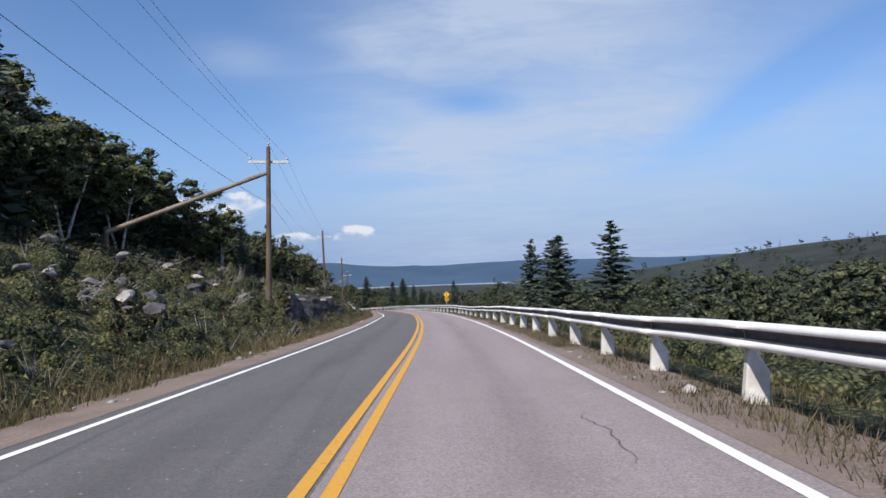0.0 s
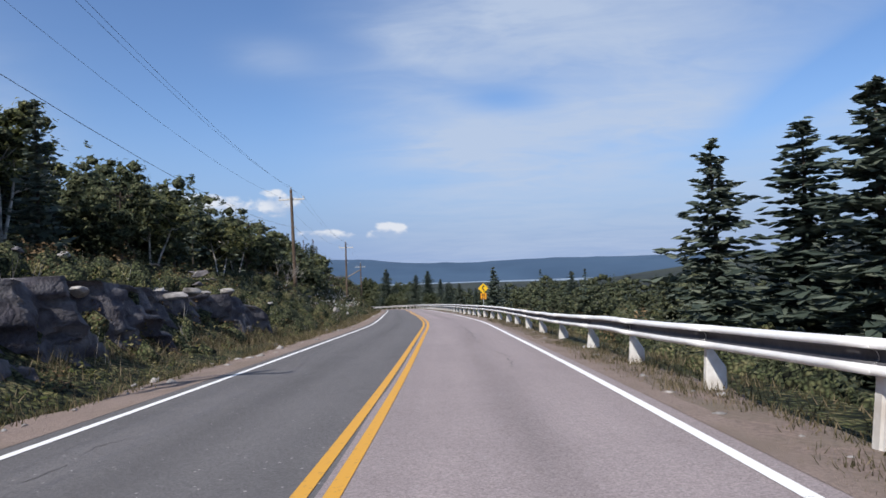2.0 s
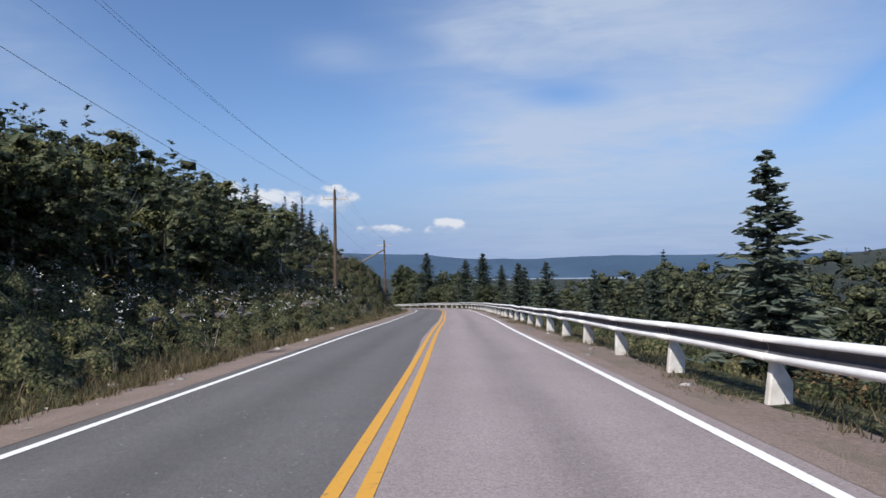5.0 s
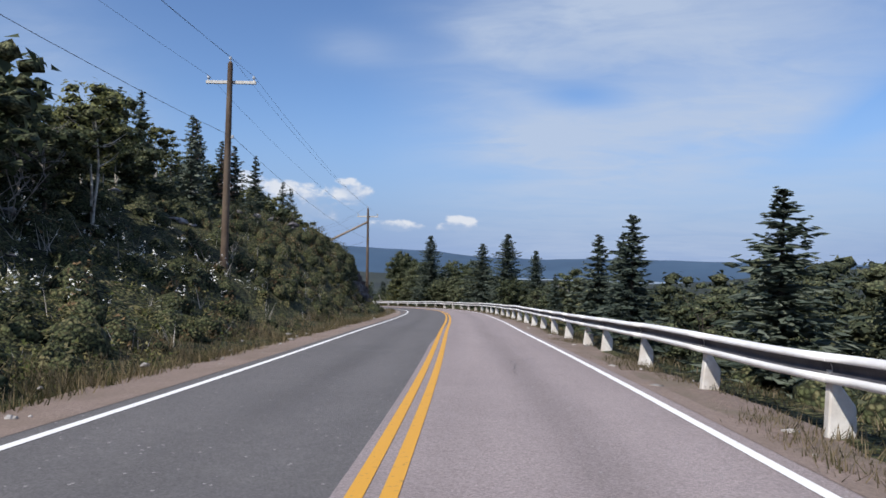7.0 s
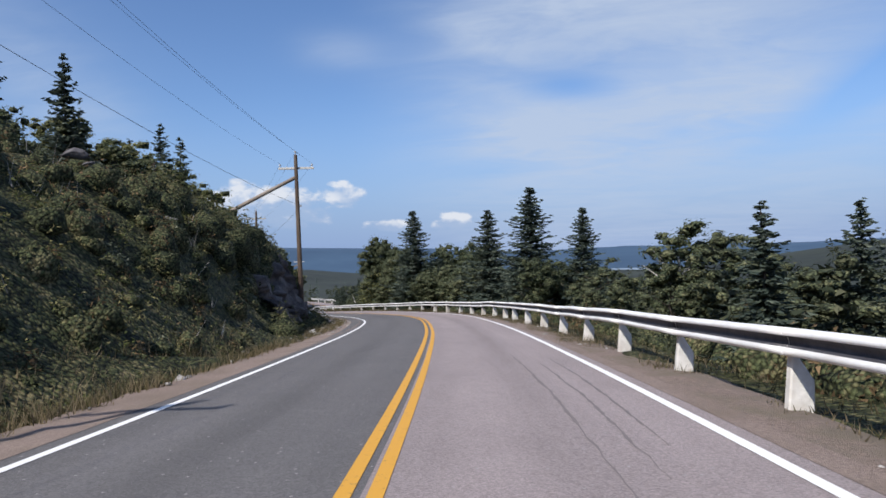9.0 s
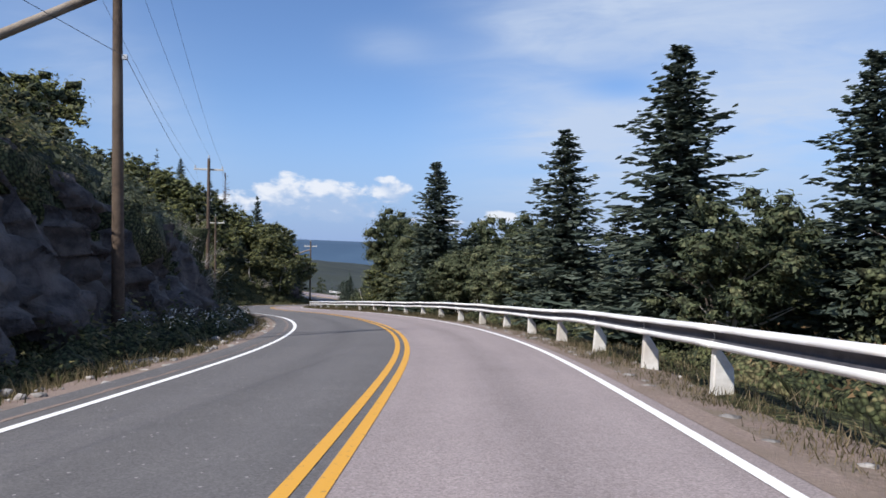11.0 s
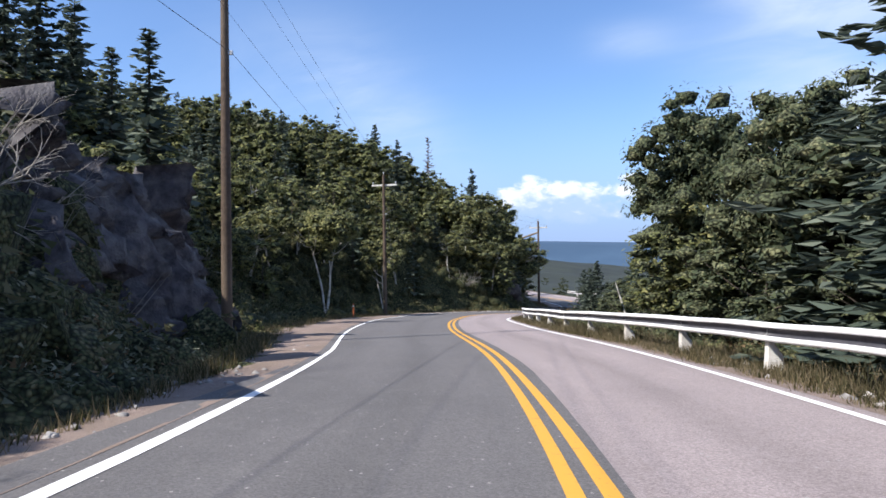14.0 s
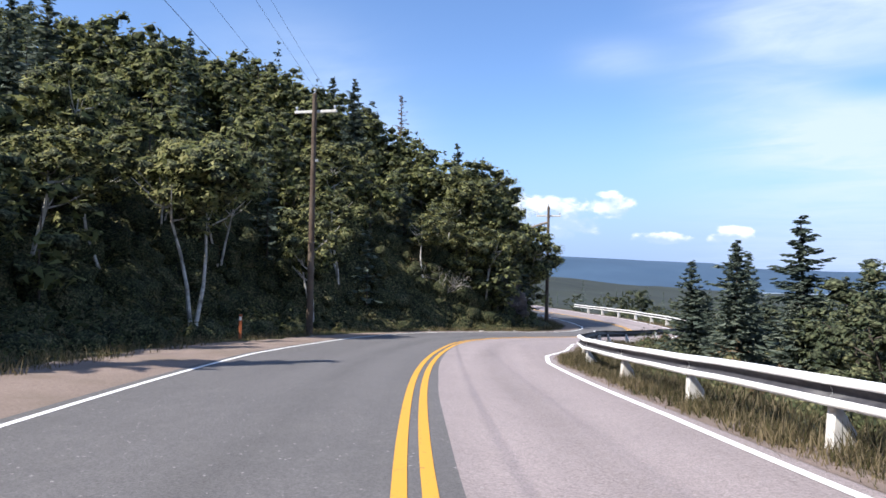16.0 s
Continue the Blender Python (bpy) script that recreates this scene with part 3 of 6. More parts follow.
def mesh_np(name, V, F, mat, shade=False):
    """A mesh from arrays: V (n,3), F (m,3) or (m,4)."""
    me = bpy.data.meshes.new(name)
    V, F = np.asarray(V, np.float32), np.asarray(F, np.int32)
    k = F.shape[1]
    me.vertices.add(len(V))
    me.vertices.foreach_set("co", V.ravel())
    me.loops.add(F.size)
    me.loops.foreach_set("vertex_index", F.ravel())
    me.polygons.add(len(F))
    me.polygons.foreach_set("loop_start", np.arange(0, F.size, k, dtype=np.int32))
    if shade:
        me.polygons.foreach_set("use_smooth", np.ones(len(F), bool))
    me.update(calc_edges=True)
    me.validate()
    me.materials.append(mat)
    return me


def thing(name, label, category, group="", kind="", at_=(0, 0, 0), turn=0.0):
    ob = new(name)
    ob.matrix_basis = pose(*at_, 0, 0, turn)
    return tagged(ob, label, category, group, kind)


def part(name, data, parent, label="", mat=None):
    """Links a mesh, or a bmesh with its material, as one part."""
    if isinstance(data, bmesh.types.BMesh):
        me = bpy.data.meshes.new(name)
        data.to_mesh(me)
        data.free()
        me.materials.append(mat)
        data = me
    ob = new(name, data)
    ob.parent = parent
    return tagged(ob, label)


def box(bm, x0, x1, y0, y1, z0, z1, bevel=0.0):
    vs = bmesh.ops.create_cube(bm, size=1.0)["verts"]
    for v in vs:
        v.co = Vector((x0 if v.co.x < 0 else x1, y0 if v.co.y < 0 else y1, z0 if v.co.z < 0 else z1))
    if bevel:
        es = list({e for v in vs for e in v.link_edges})
        bmesh.ops.bevel(bm, geom=es, offset=bevel, segments=1, affect="EDGES")


def tube(pts, radii, sides=8):
    """Rings along a line of points: vertices and quads."""
    pts, radii = np.asarray(pts, float), np.asarray(radii, float)
    t = np.gradient(pts, axis=0)
    t /= np.linalg.norm(t, axis=1)[:, None] + 1e-9
    ref = np.array([0.31, 0.95, 0.05])
    a = np.cross(t, ref)
    a /= np.linalg.norm(a, axis=1)[:, None] + 1e-9
    b = np.cross(t, a)
    ang = np.arange(sides) * 2 * np.pi / sides
    V = pts[:, None] + radii[:, None, None] * (np.cos(ang)[None, :, None] * a[:, None] + np.sin(ang)[None, :, None] * b[:, None])
    n = len(pts)
    i, j = np.meshgrid(np.arange(n - 1), np.arange(sides), indexing="ij")
    i, j = i.ravel(), j.ravel()
    j2 = (j + 1) % sides
    F = np.stack([i * sides + j, i * sides + j2, (i + 1) * sides + j2, (i + 1) * sides + j], 1)
    return V.reshape(-1, 3), F


def joined(parts):
    V, F, k = [], [], 0
    for v, f in parts:
        V.append(v)
        F.append(f + k)
        k += len(v)
    return np.vstack(V), np.vstack(F)


def strip(s0, s1, left, right, lift, step=1.0, crown=True):
    """A ribbon along the road between two offsets (functions of s or numbers)."""
    s = np.arange(s0, s1 + step, step)
    a = left(s) if callable(left) else np.full_like(s, left)
    b = right(s) if callable(right) else np.full_like(s, right)
    V = []
    for u in (a, b):
        p = at(s, u)
        V.append(np.column_stack([p, zr(s) + lift]))
    n = len(s)
    V = np.stack(V, 1).reshape(-1, 3)
    i = np.arange(n - 1)
    return V, np.stack([2 * i, 2 * i + 1, 2 * i + 3, 2 * i + 2], 1)


# ---- ground, road ----
S0, S1 = -55.0, 325.0


def axis(lo, hi, step, far):
    a = np.arange(lo, hi + step, step)
    out, g, v = [], step, hi
    while v < far:
        g *= 1.13
        v += g
        out.append(v)
    inn, g, v = [], step, lo
    while v > -far:
        g *= 1.13
        v -= g
        inn.append(v)
    return np.r_[inn[::-1], a, out]


gx, gy = axis(-112, 42, 1.55, 4700), axis(-45, 318, 1.55, 4700)
GX, GY = np.meshgrid(gx, gy)
GZ = ground(GX, GY)
# far shore: a long wooded ridge over the water
rad, bear = np.hypot(GX, GY), np.degrees(np.arctan2(GX, GY))
crest = np.interp(bear, (-60, -40, -28, -20, -12, -4, 10, 30, 60), (60, 150, 175, 150, 95, 55, 50, 35, 10)) + 30 * vnoise(bear, rad * 0, 5.0) + 10 * vnoise(bear, rad * 0, 1.3)
GZ = np.where(rad > 3500, -84 + (84 + 0.76 * crest) * smooth(rad, 3550, 4600), GZ)
nx, ny = len(gx), len(gy)
I, J = np.meshgrid(np.arange(ny - 1), np.arange(nx - 1), indexing="ij")
I, J = I.ravel(), J.ravel()
GF = np.stack([I * nx + J, I * nx + J + 1, (I + 1) * nx + J + 1, (I + 1) * nx + J], 1)
me = mesh_np("ground", np.stack([GX.ravel(), GY.ravel(), GZ.ravel()], 1), GF, M_SOIL, True)
me.materials.append(M_FOREST)
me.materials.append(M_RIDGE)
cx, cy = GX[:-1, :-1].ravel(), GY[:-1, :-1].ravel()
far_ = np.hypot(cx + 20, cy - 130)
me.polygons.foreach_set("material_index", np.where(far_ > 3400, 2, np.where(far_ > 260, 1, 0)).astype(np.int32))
tagged(new("ground", me), "wooded land falling from a roadside bank to the sea", "ground", kind="structure")
sea = mesh_np("water", [(-4800, 1500, -80), (4800, 1500, -80), (4800, 4800, -80), (-4800, 4800, -80)], [(0, 1, 2, 3)], M_SEA)
tagged(new("water", sea), "pale strip of sea under the far shore", "sea", kind="structure")



def seam(s):
    """Where the dark left lane meets the pale right one."""
    return np.interp(s, (80, 100, 126, 140, 180, 196, 206, 230, 245), (-0.03, -0.30, -0.26, 0.0, 0.05, 0.16, 0.36, 0.34, 0.1)) + 0.03 * vnoise(s, s * 0, 3.0)


road = thing("road", "two-lane asphalt road with a double yellow centre line", "road", kind="structure")
def lane_mesh(left, right, mat):
    """A lane with its way along and across the road kept as coordinates."""
    V, F = strip(S0, S1, left, right, 0.0)
    me = mesh_np("lane", V, F, mat)
    s = np.repeat(np.arange(S0, S1 + 1.0, 1.0), 2)
    a, b = left(s[::2]), right(s[::2])
    across = np.stack([a, b], 1).ravel()
    uv = me.uv_layers.new(name="road").data
    idx = F.ravel()
    uv.foreach_set("uv", np.column_stack([s[idx], across[idx]]).ravel().astype(np.float32))
    return me


part("lane", lane_mesh(lambda s: -wide_left(s) - 0.28 - 0.5 * smooth(s, 150, 175) * (1 - smooth(s, 200, 211)), seam, M_LANE_L), road, "dark grey asphalt lane")
part("lane", lane_mesh(seam, lambda s: wide_right(s) + 0.25, M_LANE_R), road, "pale pinkish worn asphalt lane")
for u in (-0.122, 0.098):
    part("yellow_line", mesh_np("yellow_line", *strip(S0, S1, u - 0.058, u + 0.058, 0.006), M_YELLOW), road)
part("white_line", mesh_np("white_line", *strip(S0, S1, lambda s: -wide_left(s) - 0.055 - 0.03 * smooth(s, 185, 195) * (1 - smooth(s, 200, 211)), lambda s: -wide_left(s) + 0.055 + 0.03 * smooth(s, 185, 195) * (1 - smooth(s, 200, 211)), 0.006), M_WHITE), road)
part("white_line", mesh_np("white_line", *strip(S0, S1, lambda s: wide_right(s) - 0.058, lambda s: wide_right(s) + 0.058, 0.006), M_WHITE), road)


def shoulder(side):
    """Gravel verge with a ragged outer edge, sloping off the asphalt."""
    s = np.arange(S0, S1, 0.5)
    rows = []
    w = wide_left(s) + 0.26 if side < 0 else wide_right(s) + 0.23
    for k, (off, dz) in enumerate(((0, 0.004), (0.35, -0.03), (0.8, -0.05), (1.25, -0.09), (1.9, -0.34))):
        ragged = (vnoise(s, s * 0 + 9 * side, 2.3) * 0.5 + vnoise(s, s * 0 + 5 * side, 0.8) * 0.35) * (k >= 2) * (0.4 if k < 4 else 1)
        fz = foot(s) / 4.5 * (side < 0)
        u = side * (w + off * (1 + 0.5 * fz) + ragged)
        dz = dz * (1 - fz) + (0.035 * fz if k else 0)
        p = at(s, u)
        rows.append(np.column_stack([p, zr(s) + dz + (0.05 * vnoise(s * 3, s * 0 + k, 1.0) if 0 < k else 0)]))
    n, m = len(s), len(rows)
    V = np.stack(rows, 1).reshape(-1, 3)
    i, j = np.meshgrid(np.arange(n - 1), np.arange(m - 1), indexing="ij")
    i, j = i.ravel(), j.ravel()
    return V, np.stack([i * m + j, i * m + j + 1, (i + 1) * m + j + 1, (i + 1) * m + j], 1)


for side in (-1, 1):
    edge_me = mesh_np("road_shoulder", *shoulder(side), M_GRAVEL, True)
    edge_me.materials.append(M_LITTER)
    if side > 0:
        edge_me.polygons.foreach_set("material_index", (np.arange(len(edge_me.polygons)) % 4 >= 1).astype(np.int32))
    tagged(new("road_shoulder", edge_me), "pinkish gravel road shoulder with a ragged edge", "shoulder", kind="structure")

# ---- guard rail ----
rail_s = np.interp(np.arange(-19, 76), (-19, -6, -2, 0, 3, 5, 6, 9, 11, 21, 23, 26, 27, 29, 31, 38, 39, 43, 47, 49, 76), (-38.3, 7.95, 22.2, 29.2, 40.2, 47.7, 51.8, 63.8, 71.3, 107.8, 115.0, 126.0, 128.5, 135.5, 142.9, 169.0, 172.0, 184.9, 198.6, 205.8, 304.4))
RAIL_U = 1.30     # beyond the right white line


def rail_mid(s):
    """Height of the rail's middle over the road, with its dents and sags."""
    s = np.asarray(s, float)
    mid = np.interp(s, (-5, 10, 32, 44, 53, 62, 72, 95, 122, 172, 184, 204, 218, 234, 250, 262), (0.69, 0.69, 0.67, 0.61, 0.55, 0.54, 0.58, 0.63, 0.65, 0.69, 0.63, 0.60, 0.53, 0.50, 0.50, 0.60))
    return mid + 0.05 * vnoise(s, s * 0 + 3.3, 4.3) + 0.03 * vnoise(s, s * 0 + 8.1, 1.9)


def rail_at(s, extra=0.0):
    p = at(s, wide_right(s) + np.interp(s, (190, 216, 240, 262), (RAIL_U, 0.95, 0.95, 1.2)) + extra)
    return p


# W section, seen along the road: (out towards the road, up), upper wave, groove, lower wave
WAVE = ((0.000, 0.165), (0.040, 0.158), (0.078, 0.136), (0.088, 0.110), (0.080, 0.080), (0.022, 0.058), (0.004, 0.020), (0.004, -0.030), (0.062, -0.058), (0.088, -0.088), (0.086, -0.122), (0.060, -0.152), (0.000, -0.162))


def rail_piece(s0, s1):
    k = 7
    s = np.linspace(s0 - 0.06, s1 + 0.06, k)
    top = rail_mid(s)
    p = rail_at(s)
    n = np.stack([np.interp(s, LS, NOR[:, a]) for a in (0, 1)], 1)
    V = []
    lap = np.where(np.arange(k) == 0, 0.006, 0.0)
    for o, z in WAVE:
        q = p - n * (o + lap)[:, None]
        V.append(np.column_stack([q, zr(s) + top + z * 0.95]))
    m = len(WAVE)
    front = np.stack(V, 1)
    backs = front.copy()
    backs[:, :, :2] += n[:, None] * 0.006
    V = np.concatenate([front.reshape(-1, 3), backs.reshape(-1, 3)])
    F = []
    for i in range(k - 1):
        for j in range(m - 1):
            a = i * m + j
            F.append((a, a + 1, a + m + 1, a + m))
            b = a + k * m
            F.append((b, b + m, b + m + 1, b + 1))
        for j in (0, m - 1):
            a = i * m + j
            F.append((a, a + m, a + m + k * m, a + k * m))
    for i in (0, k - 1):
        for j in range(m - 1):
            a = i * m + j
            F.append((a, a + k * m, a + 1 + k * m, a + 1))
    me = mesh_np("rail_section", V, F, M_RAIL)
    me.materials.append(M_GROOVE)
    # groove and back faces take the dark tone; the groove's shade is painted
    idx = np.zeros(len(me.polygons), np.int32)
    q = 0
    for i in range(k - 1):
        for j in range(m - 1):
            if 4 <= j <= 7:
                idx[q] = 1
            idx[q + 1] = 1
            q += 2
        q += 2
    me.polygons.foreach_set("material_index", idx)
    return me


def post_mesh():
    """Concrete post: upright towards the road, its back raked out to a broad foot."""
    bm = bmesh.new()
    prof = ((-0.06, -0.60), (-0.05, 0.0), (0.005, 0.70), (0.075, 0.71), (0.085, 0.56), (0.245, 0.31), (0.235, -0.60))
    lo = [bm.verts.new((x, -0.062, z)) for x, z in prof]
    hi = [bm.verts.new((x, 0.062, z)) for x, z in prof]
    bm.faces.new(lo)
    bm.faces.new(hi[::-1])
    for i in range(len(prof)):
        j = (i + 1) % len(prof)
        bm.faces.new((lo[i], hi[i], hi[j], lo[j]))
    bmesh.ops.recalc_face_normals(bm, faces=bm.faces)
    bmesh.ops.bevel(bm, geom=list(bm.edges), offset=0.018, segments=1, affect="EDGES")
    me = bpy.data.meshes.new("post")
    bm.to_mesh(me)
    bm.free()
    me.materials.append(M_POST)
    return me


guard_rail = thing("guard_rail", "white corrugated steel guard rail on raked concrete posts", "guard rail")
post_me = post_mesh()
rr = random.Random(4)
for s, s_next in zip(rail_s[:-1], rail_s[1:]):
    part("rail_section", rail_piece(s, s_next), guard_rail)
    p = rail_at(s, 0.012)
    n = [float(np.interp(s, LS, NOR[:, a])) for a in (0, 1)]
    po = part("post", post_me, guard_rail)
    po.matrix_basis = pose(p[0], p[1], float(zr(s)) + float(rail_mid(s)) - 0.72 + rr.uniform(-0.03, 0.02), rr.uniform(-2.5, 2.5), rr.uniform(-3, 3), math.degrees(math.atan2(n[1], n[0])) + rr.uniform(-4, 4))

# ---- utility poles and wires ----
# place, height over the road's level, height of the foot, lean, brace
POLES = [
    ((-9.2, 35.6), 9.62, (0.4, 1.6), True), ((-15.0, 85.8), 10.7, (0.0, -1.0), False), ((-20.1, 133.9), 10.7, (0.2, 0.4), False),
    ((-24.7, 174.2), 10.1, (0.2, -0.5), True), ((-41.0, 205.3), 11.5, (0.3, 0.6), False), ((-57.9, 235.2), 11.0, (0.4, 0.4), False),
    ((-58.8, 266.5), 9.9, (0.0, 0.5), True), ((-73.0, 286.0), 9.0, (0.5, 0.0), False),
]
POLES = [((-6.5, -8.0), 10.6, (0, 0), False)] + POLES
tops = []


def wire_dir(i):
    a, b = POLES[max(i - 1, 0)][0], POLES[min(i + 1, len(POLES) - 1)][0]
    return math.atan2(b[0] - a[0], b[1] - a[1])


for i, ((px, py), high, lean, brace) in enumerate(POLES):
    s, u = (float(v[0]) for v in su([px], [py]))
    base_z = float(ground(np.array([px]), np.array([py]))[0])
    top = float(zr(s)) + high
    L_ = top - base_z
    pole = thing("utility_pole", "weathered brown wooden utility pole with " + ("crossarm and long timber brace" if brace else "a bleached crossarm"), "utility pole", "power line poles", at_=(px, py, base_z - 0.2))
    pole.matrix_basis = pose(px, py, base_z - 0.2, lean[0], lean[1], 0)
    zz = np.linspace(0, L_ + 0.2, 9)
    V, F = tube(np.column_stack([0 * zz, 0 * zz, zz]), np.interp(zz, (0, L_), (0.165, 0.105)), 10)
    V = np.vstack([V, [(0, 0, L_ + 0.24)]])
    n = len(zz)
    part("shaft", mesh_np("shaft", V, F, M_WOOD, True), pole)
    cap = bmesh.new()
    bmesh.ops.create_cone(cap, cap_ends=True, segments=10, radius1=0.112, radius2=0.03, depth=0.10, matrix=Matrix.Translation((0, 0, L_ + 0.24)))
    part("pole_cap", cap, pole, mat=M_WOOD)
    az_ = wire_dir(i)
    cross = Matrix.Rotation(-az_, 4, "Z")
    arm = bmesh.new()
    box(arm, -1.05, 1.05, 0.10, 0.20, L_ - 0.62, L_ - 0.49, 0.012)
    arm.transform(cross)
    crossarm = part("crossarm", arm, pole, "bleached timber crossarm", M_ARM)
    for x in (-0.95, 0.95, 0.0):
        ins = bmesh.new()
        z = L_ - 0.40 if x else L_ + 0.36
        bmesh.ops.create_cone(ins, cap_ends=True, segments=8, radius1=0.035, radius2=0.03, depth=0.22, matrix=Matrix.Translation((x, 0.15 if x else 0, z - 0.03)))
        bmesh.ops.create_cone(ins, cap_ends=True, segments=8, radius1=0.075, radius2=0.05, depth=0.10, matrix=Matrix.Translation((x, 0.15 if x else 0, z + 0.06)))
        ins.transform(cross)
        part("insulator", ins, crossarm if x else pole, mat=M_GLASSY)
    bracket = bmesh.new()
    box(bracket, 0.08, 0.24, -0.04, 0.04, L_ - 2.9, L_ - 2.78, 0.01)
    bracket.transform(cross)
    part("wire_bracket", bracket, pole, mat=M_STEEL)
    if brace:
        reach, drop = ((7.8, 4.25), (6.2, 4.3), (3.2, 2.2))[0 if i < 3 else 1 if i < 6 else 2]
        side = Matrix.Rotation(-az_, 4, "Z") @ Vector((-1, -0.12, 0))
        end = Vector((px, py, 0)) + side * reach
        gz = float(ground(np.array([end.x]), np.array([end.y]))[0])
        a = np.array((side.x * 0.1, side.y * 0.1, L_ - 1.15))
        b = np.array((side.x * reach, side.y * reach, L_ - drop))
        q = np.linspace(0, 1, 6)[:, None]
        V, F = tube(a * (1 - q) + b * q, np.linspace(0.11, 0.13, 6), 10)
        part("brace", mesh_np("brace", V, F, M_BRACE, True), pole, "long weathered timber brace")
        stub = tube([(b[0], b[1], gz - base_z - 0.3), (b[0], b[1], (min(gz - base_z, b[2]) + b[2]) / 2), (b[0], b[1], b[2] + 0.3)], (0.14, 0.13, 0.12), 8)
        part("brace_stub", mesh_np("brace_stub", *stub, M_WOOD, True), pole)
    Mx = pole.matrix_basis
    tops.append([Mx @ (cross @ Vector(v)) for v in ((-0.95, 0.15, L_ - 0.28), (0.95, 0.15, L_ - 0.28), (0, 0, L_ + 0.46), (0.2, 0, L_ - 2.84))])

for k in range(4):
    cu = bpy.data.curves.new("overhead_wire", "CURVE")
    cu.dimensions, cu.bevel_depth, cu.bevel_resolution = "3D", 0.0055 if k != 3 else 0.0075, 1
    pts = []
    for a, b in zip(tops[:-1], tops[1:]):
        for q in np.linspace(0, 1, 13)[:-1]:
            p = a[k].lerp(b[k], q)
            p.z -= 0.75 * 4 * q * (1 - q) * ((a[k] - b[k]).length / 46) ** 2
            pts.append(p)
    pts.append(tops[-1][k])
    sp = cu.splines.new("POLY")
    sp.points.add(len(pts) - 1)
    for v, p in zip(sp.points, pts):
        v.co = (*p, 1)
    cu.materials.append(M_WIRE)
    tagged(new("overhead_wire", cu), "thin dark overhead power wire slung between poles", "wire", "power line wires")

# ---- warning sign ----
sx, sy = 0.15, 80.2
sg = float(ground(np.array([sx]), np.array([sy]))[0])
sroad = float(zr(80.0))
sign = thing("warning_sign", "yellow diamond winding-road sign above a 40 km/h tab", "road sign", at_=(sx, sy, 0), turn=6)
bm = bmesh.new()
box(bm, -0.03, 0.03, 0.0, 0.05, sg - 0.3, sroad + 2.36, 0.006)
part("sign_post", bm, sign, "galvanised sign post", M_STEEL)


def plate(w, h, rot, zc, y, r, mat, name, label=""):
    bm = bmesh.new()
    box(bm, -w / 2, w / 2, -0.004, 0.004, -h / 2, h / 2)
    es = [e for e in bm.edges if abs(e.verts[0].co.y - e.verts[1].co.y) > 0.005]
    bmesh.ops.bevel(bm, geom=es, offset=r, segments=4, affect="EDGES")
    bm.transform(Matrix.Translation((0, y, zc)) @ Matrix.Rotation(radians(rot), 4, "Y"))
    return part(name, bm, sign, label, mat)


ZC = sroad + 2.00
diamond = plate(0.535, 0.535, 45, ZC, -0.010, 0.04, M_SIGN, "diamond_plate")
speed_tab = plate(0.41, 0.43, 0, ZC - 0.56, -0.010, 0.02, M_TAB, "speed_tab", "orange-yellow advisory speed tab")
# winding arrow
q = np.linspace(0, 1, 22)
ax, azz = 0.062 * np.sin(q * 2 * np.pi * 1.02 + 0.3), -0.23 + 0.36 * q
bm = bmesh.new()
vl, vr = [], []
for k in range(len(q)):
    tx, tz = np.gradient(ax)[k], np.gradient(azz)[k]
    l = math.hypot(tx, tz)
    nxx, nzz = tz / l * 0.034, -tx / l * 0.034
    vl.append(bm.verts.new((ax[k] - nxx, -0.018, ZC + azz[k] - nzz)))
    vr.append(bm.verts.new((ax[k] + nxx, -0.018, ZC + azz[k] + nzz)))
for k in range(len(q) - 1):
    bm.faces.new((vl[k], vr[k], vr[k + 1], vl[k + 1]))
tip = (ax[-1], azz[-1])
bm.faces.new([bm.verts.new((tip[0] + x, -0.018, ZC + tip[1] + z)) for x, z in ((-0.085, -0.02), (0.085, -0.02), (0.0, 0.12))])
part("arrow", bm, diamond, "black winding arrow", M_BLACK)
for body, size, dz in (("40", 0.27, -0.50), ("km/h", 0.125, -0.70)):
    fc = bpy.data.curves.new("lettering", "FONT")
    fc.body, fc.size, fc.align_x, fc.align_y, fc.extrude = body, size, "CENTER", "CENTER", 0.002
    fc.offset = 0.008
    fc.materials.append(M_BLACK)
    fo = new("lettering", fc)
    fo.parent = speed_tab
    fo.matrix_basis = pose(0, -0.018, ZC + dz, 90, 0, 0)

# ---- rocks ----


def boulder(rng, cuts=24):
    """A rough faceted block about one metre across."""
    bm = bmesh.new()
    bmesh.ops.create_icosphere(bm, subdivisions=cuts // 8, radius=0.75)
    V = np.array([v.co[:] for v in bm.verts])
    F = np.array([[v.index for v in f.verts] for f in bm.faces])
    bm.free()
    for _ in range(cuts):
        n = rng.normal(size=3)
        n /= np.linalg.norm(n)
        h = rng.uniform(0.24, 0.50)
        over = V @ n - h
        V = V - np.maximum(over, 0)[:, None] * n
    V += rng.normal(size=V.shape) * 0.006
    return V, F


ROCKS = [boulder(np.random.RandomState(100 + k)) for k in range(8)]
ROCK_ME = {m.name: [mesh_np("boulder", *r_, m) for r_ in ROCKS] for m in (M_ROCK, M_PALEROCK)}


def block(x, y, z, sx, sy, sz, mat, label, q):
    ob = tagged(new("boulder", q.choice(ROCK_ME[mat.name])), label, "rock", "roadside rocks")
    ob.matrix_basis = pose(x, y, z, q.uniform(-14, 14), q.uniform(-14, 14), q.uniform(0, 360)) @ Matrix.Diagonal((sx, sy, sz, 1))


